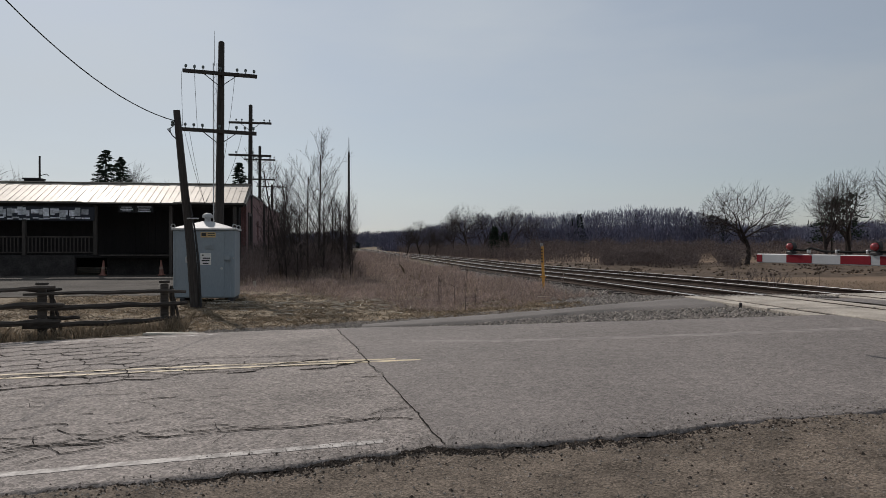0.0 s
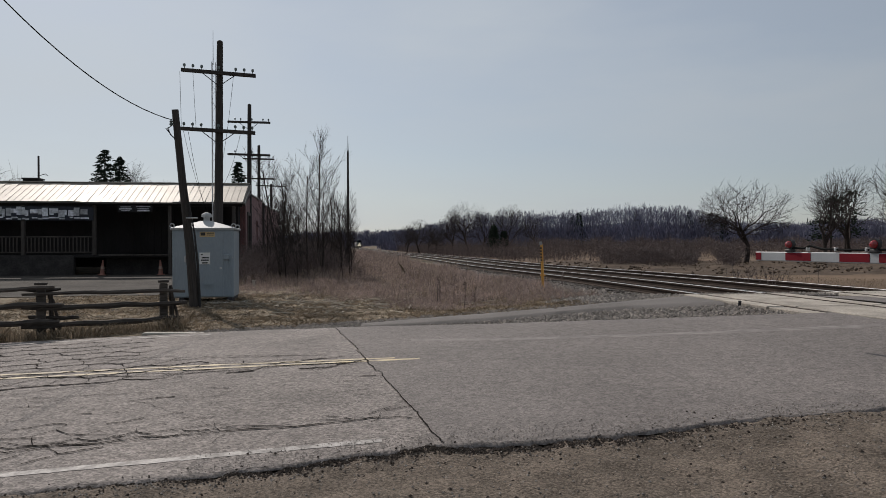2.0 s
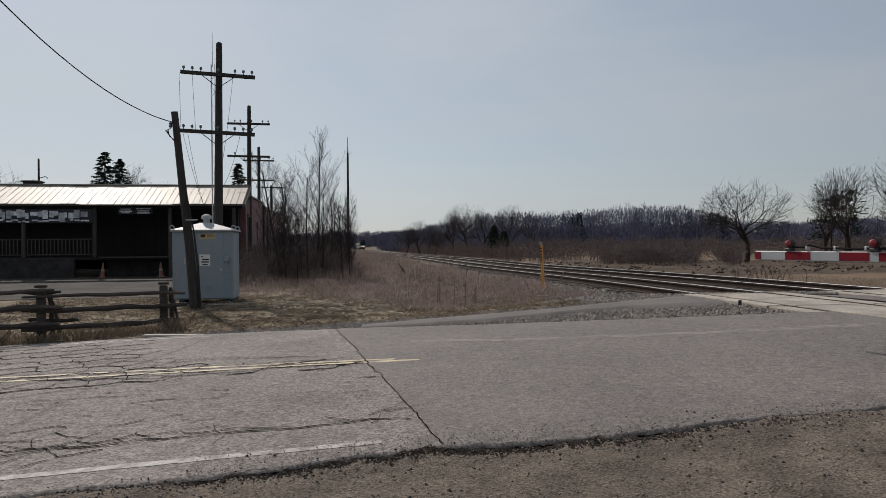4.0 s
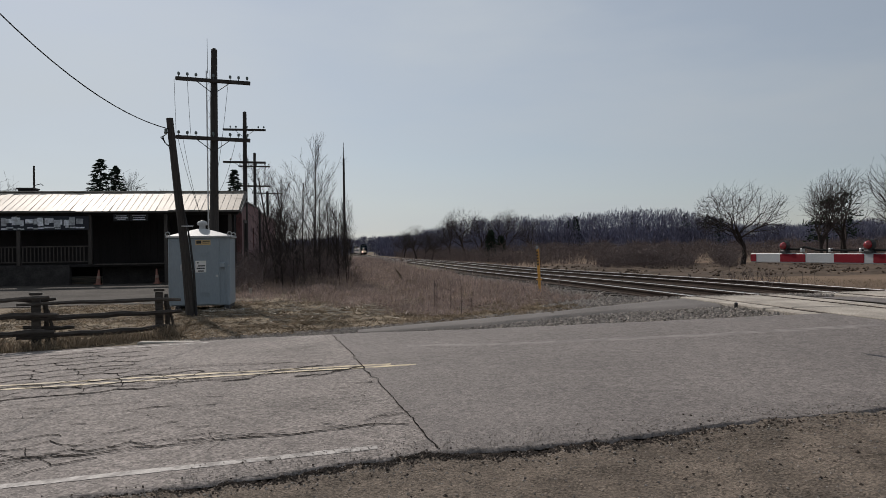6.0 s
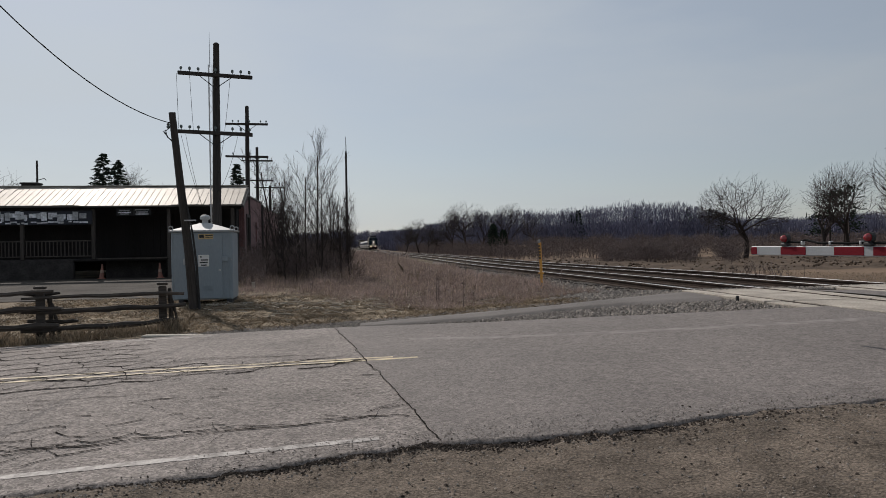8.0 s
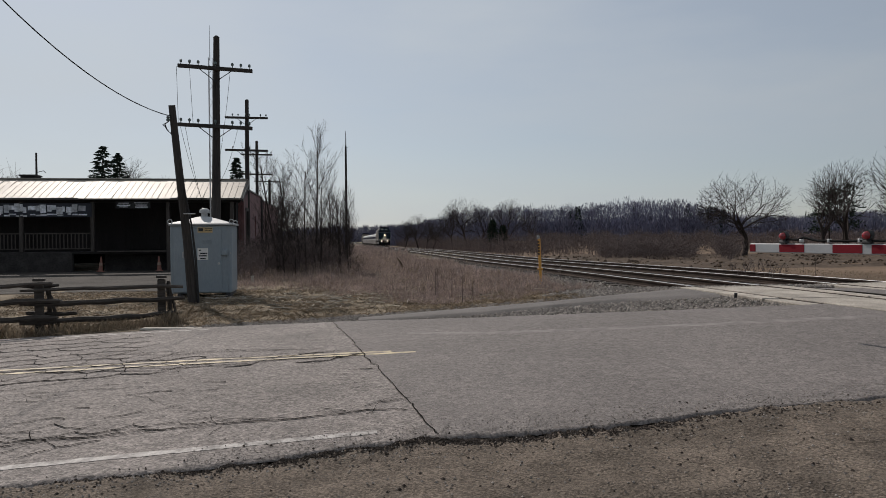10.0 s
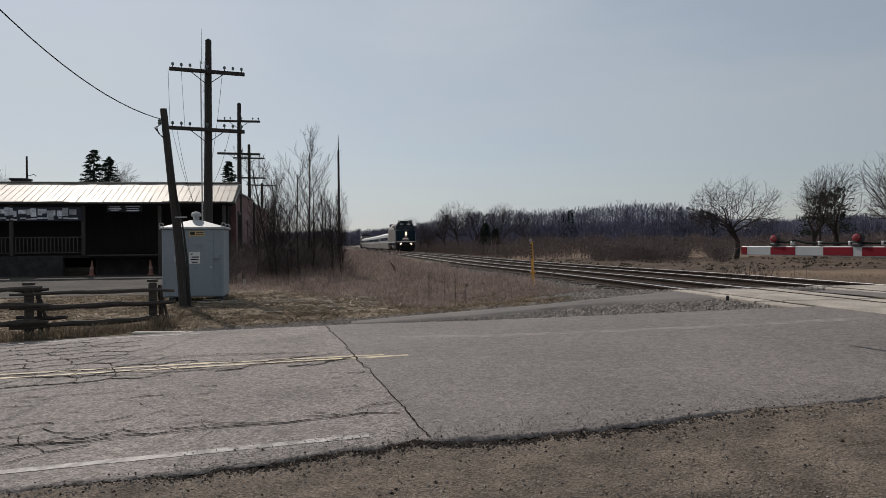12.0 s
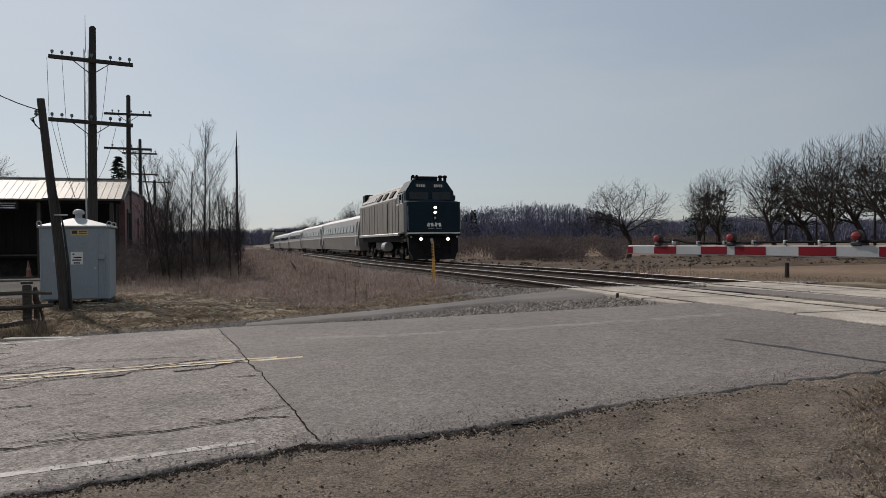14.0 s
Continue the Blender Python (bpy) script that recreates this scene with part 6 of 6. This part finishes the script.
def on_verge(rr):
    while True:
        u, v = rr.uniform(-9.5, 5.0), rr.uniform(13.0, 24.0)
        if v > far_edge(u) + 0.5 + 1.0 * smooth(0, 3, u) and v < weed_edge(u) + 2 and rr.random() < 0.1 + 1.2 * patchy(u, v, 0.8) ** 1.5:
            p = site(u, v, base_z(u, v))
            return p.x, p.y, p.z, 0.5 + 0.9 * patchy(u, v, 1.3)


def verge_z(u, v):
    """Tussocks and hollows of the unmown verge."""
    rough = smooth(13.2, 15.0, v) * (0.35 + 0.65 * smooth(-4.5, -1.5, u))
    z = base_z(u, v) + 0.012
    return z + rough * (0.07 * noise.noise((u * 0.9, v * 0.7, 1)) + 0.055 * noise.noise((u * 2.6, v * 2.1, 3)) + 0.03 * noise.noise((u * 7, v * 6, 5)))


sheet("verge", span(-9.5, 5.2, 0.12), span(13.2, 25.0, 0.14), verge_z, M_VERGE, keep=lambda u, v: v > strip_top(max(u, -3.5)) - 0.3 and v > far_edge(u) + 0.15 and v < weed_edge(u) + 1.5, label="rough matted winter grass verge", category="verge")


def on_rough_verge(rr):
    x, y, z, q = on_verge(rr)
    u, v = x * CT + y * ST, -x * ST + y * CT
    return x, y, verge_z(u, v), q


blades("dry_grass", 26000, on_rough_verge, 0.06, 0.006, M_STRAW, "flattened straw-coloured winter grass on the verge", "grass", 1.8)
blades("dry_grass", 9000, on_rough_verge, 0.05, 0.007, M_PALE_STRAW, "bleached straw lying on the verge", "grass", 2.2)


def at_fence(rr):
    u = rr.uniform(-8.0, -3.0)
    v = 13.55 + 0.12 * (u + 8) + rr.gauss(0, 0.22)
    p = site(u, v, base_z(u, v))
    return p.x, p.y, p.z, 0.3 + 1.2 * patchy(u, v, 1.4)


blades("fence_grass", 4500, at_fence, 0.22, 0.004, M_STRAW, "tufts of dead grass along the fence foot", "grass", 0.45)


def on_near_side(rr):
    while True:
        u, v = rr.uniform(2.6, 5.8), rr.uniform(2.2, 4.4)
        if rr.random() < smooth(0.0, 1.0, (u - 3.5 - 1.1 * (v - 3.2)) * 1.5 + rr.gauss(0, 0.25)) * (1 - smooth(4.0, 4.4, v)):
            p = site(u, v, shoulder_z(u, v))
            return p.x, p.y, p.z, 0.4 + 1.0 * patchy(u, v, 1.6)


blades("shoulder_grass", 15000, on_near_side, 0.035, 0.003, M_PALE_STRAW, "matted dead grass at the edge of the shoulder", "grass", 1.4)
blades("shoulder_grass", 11000, on_near_side, 0.03, 0.003, M_WEED, "reddish matted dead grass at the shoulder", "grass", 1.4)


def beyond_tracks(rr):
    u, v = 15.2 + 12 * rr.random() ** 1.3, rr.uniform(14, 60)
    p = site(u, v, base_z(u, v))
    return p.x, p.y, p.z, 0.4 + 1.0 * patchy(u, v, 0.4)


blades("field_grass", 16000, beyond_tracks, 0.12, 0.008, M_STRAW, "short straw-coloured grass beyond the tracks", "grass", 0.5)


def litter():
    S = Sticks()
    rr = random.Random(88)
    for k in range(420):
        u, v = rr.gauss(0.4, 1.7), rr.gauss(19.8, 1.9)
        a, L = rr.uniform(0, 6.28), rr.uniform(0.1, 0.5)
        p = site(u, v, verge_z(u, v) + rr.uniform(0.01, 0.08))
        S.stick(p, p + Vector((math.cos(a) * L, math.sin(a) * L, rr.gauss(0, 0.05))), 0.012, 0.006)
    whole("fallen_twigs", S.mesh("fallen_twigs", material("bleached_twigs", (0.42, 0.37, 0.3), 0.9, vary=0.2, bump=0, island=0.3)), None, "bleached fallen twigs lying on the verge", "twigs", kind="stuff")


litter()


# stalks that stand out
def stalk(u, v, h, seed):
    rr = random.Random(seed)
    S = Sticks()
    p = Vector((0, 0, 0))
    S.stick(p, Vector((0.02, 0, h)), 0.012, 0.006, 5)
    for k in range(12):
        z = h * rr.uniform(0.45, 1)
        S.sliver(Vector((0.01, 0, z)), Vector((rr.gauss(0, 0.05), rr.gauss(0, 0.05), z + rr.uniform(0, 0.08))), 0.012)
    whole("dead_stalk", S.mesh("dead_stalk", M_SCRUB), None, "single dark dead weed stalk standing upright", "weed", "dead stalks", m=at_site(u, v, base_z(u, v)))


for k, (u, v, h) in enumerate(((2.75, 15.7, 0.7), (2.5, 18.5, 0.85), (2.6, 18.9, 0.7), (3.1, 19.5, 0.75), (3.4, 17.9, 0.5), (6.6, 20.5, 0.5), (4.6, 26, 0.9))):
    stalk(u, v, h, 300 + k)

# ---- the distance ----
sheet("field", span(15, 60, 5) + [80, 110, 150, 200, 280], span(20, 80, 5) + [100, 130, 170, 220, 300], lambda u, v: ground_z(u, v) - 0.03, M_STUBBLE, label="tan stubble field running back to the woods", category="field")
sheet("soil_strip", span(19, 62, 1.0), span(38, 76, 1.0), lambda u, v: ground_z(u, v) - 0.06 + 0.06 * smooth(19, 21, u) * smooth(38, 41, v) * (1 - smooth(71, 76, v)) + (0.3 * max(0, noise.noise((u * 0.5, v * 0.5, 1))) + 0.14 * noise.noise((u * 1.3, v * 1.3, 2)) + 0.35 * max(0.0, noise.noise((u * 0.23, v * 0.23, 3)))) * smooth(19, 22, u) * smooth(38, 42, v) * (1 - smooth(70, 75, v)),
      M_SOIL, label="turned dark soil and low heaps of earth", category="soil")


def shrub_belt(rr):
    d = 62 + 24 * rr.random()
    a = rr.choice((13.4, 14.6, 15.6, 16.4, 17.4, 18.4, 19.4, 22.3)) + rr.gauss(0, 0.4)
    p = bearing(a, d)
    return p.x, p.y, p.z, 0.6 + 0.5 * math.sin(a * 3.1) ** 2


scrub("field_scrub", 1500, shrub_belt, 1.9, 0.8, 0.014, M_SCRUB, "dark leafless shrubs at the edge of the field", 12, 0.32)


def trackside_brush(rr):
    v = 75 + 160 * rr.random()
    u = (17.5 + 14 * rr.random()) if rr.random() < 0.75 else rr.uniform(-6, -0.5)
    p = site(u, v, base_z(u, v))
    return p.x, p.y, p.z, 0.5 + 0.8 * rr.random()


scrub("trackside_brush", 4600, trackside_brush, 2.3, 0.7, 0.022, M_SCRUB, "leafless brush lining the railway", 7, 0.2)


def field_hedge(rr):
    a = 7 + 26 * rr.random()
    p = bearing(a, rr.uniform(105, 200))
    return p.x, p.y, p.z, 0.5 + 0.7 * patchy(a, 1.0, 0.8)


scrub("field_hedge", 3200, field_hedge, 3.0, 0.75, 0.03, M_SCRUB, "dark leafless bushes scattered before the woods", 7, 0.25)


def line_side_weeds(rr):
    u, v = rr.uniform(-8, 5.8), 60 + 130 * rr.random() ** 1.3
    p = site(u, v, base_z(u, v))
    return p.x, p.y, p.z, 0.6 + 0.7 * patchy(u, v, 0.2)


scrub("line_side_weeds", 5200, line_side_weeds, 0.85, 0.5, 0.014, M_WEED, "brown dead weeds running along the railway", 6, 0.2)


def near_field_weeds(rr):
    p = bearing(rr.gauss(24.5, 1.3), rr.uniform(22, 30))
    return p.x, p.y, p.z, 1.0


scrub("field_weeds", 60, near_field_weeds, 0.55, 0.4, 0.008, M_SCRUB, "thin dark weeds beyond the tracks", 6, 0.3)

whole("field_post", Geo().tube([(0, 0, -0.2), (0.02, 0, 0.7)], [0.11, 0.09], 8), M_BARK, "short dark wooden post at the field edge", "post", m=Matrix.Translation(bearing(34.8, 36)))

# single trees of the middle distance
TREES = [bare_tree(bearing(23.4, 78), 9.0, OAK, 201, "leafless spreading tree alone in the field", 0.27, spread=1.1),
         bare_tree(bearing(30.2, 84), 10.2, ASH, 202, "tall leafless tree in the row by the field", 0.26, spread=0.95),
         bare_tree(bearing(2.1, 135), 11.0, OAK, 203, "leafless tree standing beside the railway", 0.3, spread=0.9)]
r = random.Random(5)
for a, d, k, h in ((28.7, 80, 1, 8.8), (34.0, 78, 1, 11.2), (36.2, 80, 0, 11.0), (37.8, 72, 1, 11.6), (39.6, 76, 0, 11.6), (41.5, 70, 1, 12), (43.5, 74, 0, 12),
                   (46, 80, 1, 12),
                   (-1.9, 150, 1, 7.8), (-1.2, 155, 2, 7.4), (5.6, 140, 1, 10.2), (0.9, 142, 1, 9.0), (3.2, 150, 1, 9.4), (-0.6, 150, 0, 6.6), (-2.9, 170, 1, 7.0), (-3.0, 230, 0, 8.5),
                   (7.6, 160, 1, 8.6), (-24.0, 95, 1, 12.3), (-22.6, 98, 0, 10.6), (-32.0, 90, 0, 11.0), (-13.2, 75, 1, 6.6), (-18.0, 105, 0, 9.5)):
    h0 = (9.0, 10.2, 11.0)[k]
    s = h / h0
    ob = copy_thing(TREES[k], Matrix.Translation(bearing(a, d)) @ rot(r.uniform(0, 360)))
    ob.scale = (s, s, s)
spruce(bearing(-25.7, 92), 13.0, 31, "dark spruce behind the shed", 0.3)
spruce(bearing(-24.7, 93), 12.2, 32, "dark spruce behind the shed", 0.3)
spruce(bearing(-16.2, 90), 11.9, 33, "dark spruce seen past the poles", 0.22)
spruce(bearing(4.2, 120), 5.4, 34, "dark green cedar beside the railway", 0.32, 0.02)
spruce(bearing(5.0, 122), 4.4, 35, "dark green cedar beside the railway", 0.34, 0.02)
for a, d, h, s in ((29.0, 92, 7.0, 41), (29.9, 93, 7.6, 42), (34.6, 88, 9.0, 43), (36.6, 90, 8.6, 44), (37.6, 93, 9.0, 45), (40.2, 88, 9.5, 46), (42.5, 86, 9.0, 47)):
    pine(bearing(a, d), h, s, "dark pine among the bare trees by the field")


def far_woods():
    S = Sticks()
    rr = random.Random(9)
    for k in range(1900):
        a = rr.uniform(-34, 50)
        d = rr.uniform(255, 345)
        p = bearing(a, d)
        u = p.x * CT + p.y * ST
        if 0 < u < 19:
            continue
        top = 15.0 + 1.2 * math.sin(a * 0.42 + 1.2) * smooth(-4, 4, a) - 6.5 * smooth(6, -3, a) - 6.5 * smooth(17, 28, a)
        if a < -9:
            top = 6.5
        h = (top + (d - 255) * 0.012) * rr.uniform(0.86, 1.02)
        S.stick(p, p + Vector((rr.gauss(0, 0.3), 0, h * 0.8)), 0.16, 0.06)
        crown = rr.uniform(2.6, 4.6)
        for j in range(90):
            an, t = rr.uniform(0, 6.28), 1.0 - 0.95 * rr.random() ** 1.25
            w = crown * math.sqrt(max(0.02, 1 - ((t - 0.5) / 0.52) ** 2)) * math.sqrt(rr.random())
            out = Vector((math.cos(an), math.sin(an), 0))
            c = p + out * w + Vector((0, 0, h * t * 0.95))
            S.sliver(c - Vector((0, 0, 0.9)), c + out * rr.uniform(0.0, 0.7) + Vector((rr.gauss(0, 0.3), 0, rr.uniform(0.2, 0.9))), 0.06 + 0.14 * (t < 0.6))
        for j in range(12):
            c = p + Vector((rr.gauss(0, 2.2), rr.gauss(0, 2.0), rr.uniform(-0.3, 2.5)))
            S.sliver(c, c + Vector((rr.gauss(0, 0.8), rr.gauss(0, 0.5), rr.uniform(0.8, 2.4))), 0.24)
    for k in range(260):
        p = bearing(rr.uniform(-12, -3), rr.uniform(880, 1000))
        h = rr.uniform(15, 22)
        S.stick(p, p + Vector((0, 0, h * 0.8)), 0.3, 0.1)
        for j in range(60):
            c = p + Vector((rr.gauss(0, 2.8), rr.gauss(0, 2), h * rr.uniform(-0.02, 0.9)))
            S.sliver(c, c + Vector((rr.gauss(0, 1.6), 0, rr.uniform(0.8, 3.0))), 0.4)
    whole("far_woods", S.mesh("far_woods", M_HAZED_TWIG), None, "leafless woods closing the horizon, haze put into their colour", "woods", kind="stuff")
    E = Sticks()
    for k in range(16):
        a = rr.choice((8.9, 10.8, 16.0, 19.4, 21.5)) + rr.gauss(0, 0.35)
        p = bearing(a, rr.uniform(265, 320))
        h = rr.uniform(9.5, 13.5) - 3 * smooth(20, 26, a)
        for j in range(230):
            z = h * rr.random() ** 0.8
            w = 3.4 * (1 - z / h) + 0.15
            an = rr.uniform(0, 6.28)
            c = p + Vector((math.cos(an) * w * rr.random(), math.sin(an) * w * rr.random(), z))
            E.sliver(c, c + Vector((math.cos(an) * 0.8, math.sin(an) * 0.8, rr.uniform(-0.5, 0.5))), 0.3)
    whole("far_evergreens", E.mesh("far_evergreens", M_NEEDLE), None, "dark evergreens scattered through the far woods", "woods", kind="stuff")


far_woods()
# backing added to fill gaps between far trees; haze put into its blue-grey
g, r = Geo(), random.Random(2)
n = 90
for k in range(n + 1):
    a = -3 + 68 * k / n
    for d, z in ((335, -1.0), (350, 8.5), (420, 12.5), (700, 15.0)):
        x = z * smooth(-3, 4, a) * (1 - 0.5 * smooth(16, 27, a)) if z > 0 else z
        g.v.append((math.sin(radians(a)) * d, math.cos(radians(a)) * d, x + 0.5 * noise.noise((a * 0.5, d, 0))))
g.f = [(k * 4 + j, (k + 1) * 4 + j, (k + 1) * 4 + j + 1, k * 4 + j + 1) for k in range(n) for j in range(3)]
whole("wooded_rise", g, material("hazed_wood_floor", (0.12, 0.12, 0.16), 0.95, vary=0.3, scale=0.05, fine=0.5, bump=0), "low rise behind the far woods, tinted blue-grey for haze", "hill", kind="structure", shade=True)


def soil_clods(r):
    u, v = r.uniform(19, 60), r.uniform(40, 73)
    return u, v, ground_z(u, v) + 0.08


stones("soil_clods", 800, soil_clods, 0.13, M_SOIL, "lumps of dark turned soil at the field edge", "clods")


def motions():
    for ob, back, turn in TRAIN:
        ways = [(t, 114 + SPEED * (12 - t)) for t in (0.0, 3.0, 6.0, 9.0, 11.0, 12.0)] + [(12.5, 96.6), (13.0, 79.0), (13.5, 60.2), (14.0, S_END)]
        walk(ob, [(t, at_site(FAR_TRACK, s + back, rail_z(s + back + (8 if turn == 0 else -8)), turn)) for t, s in ways])


motions()
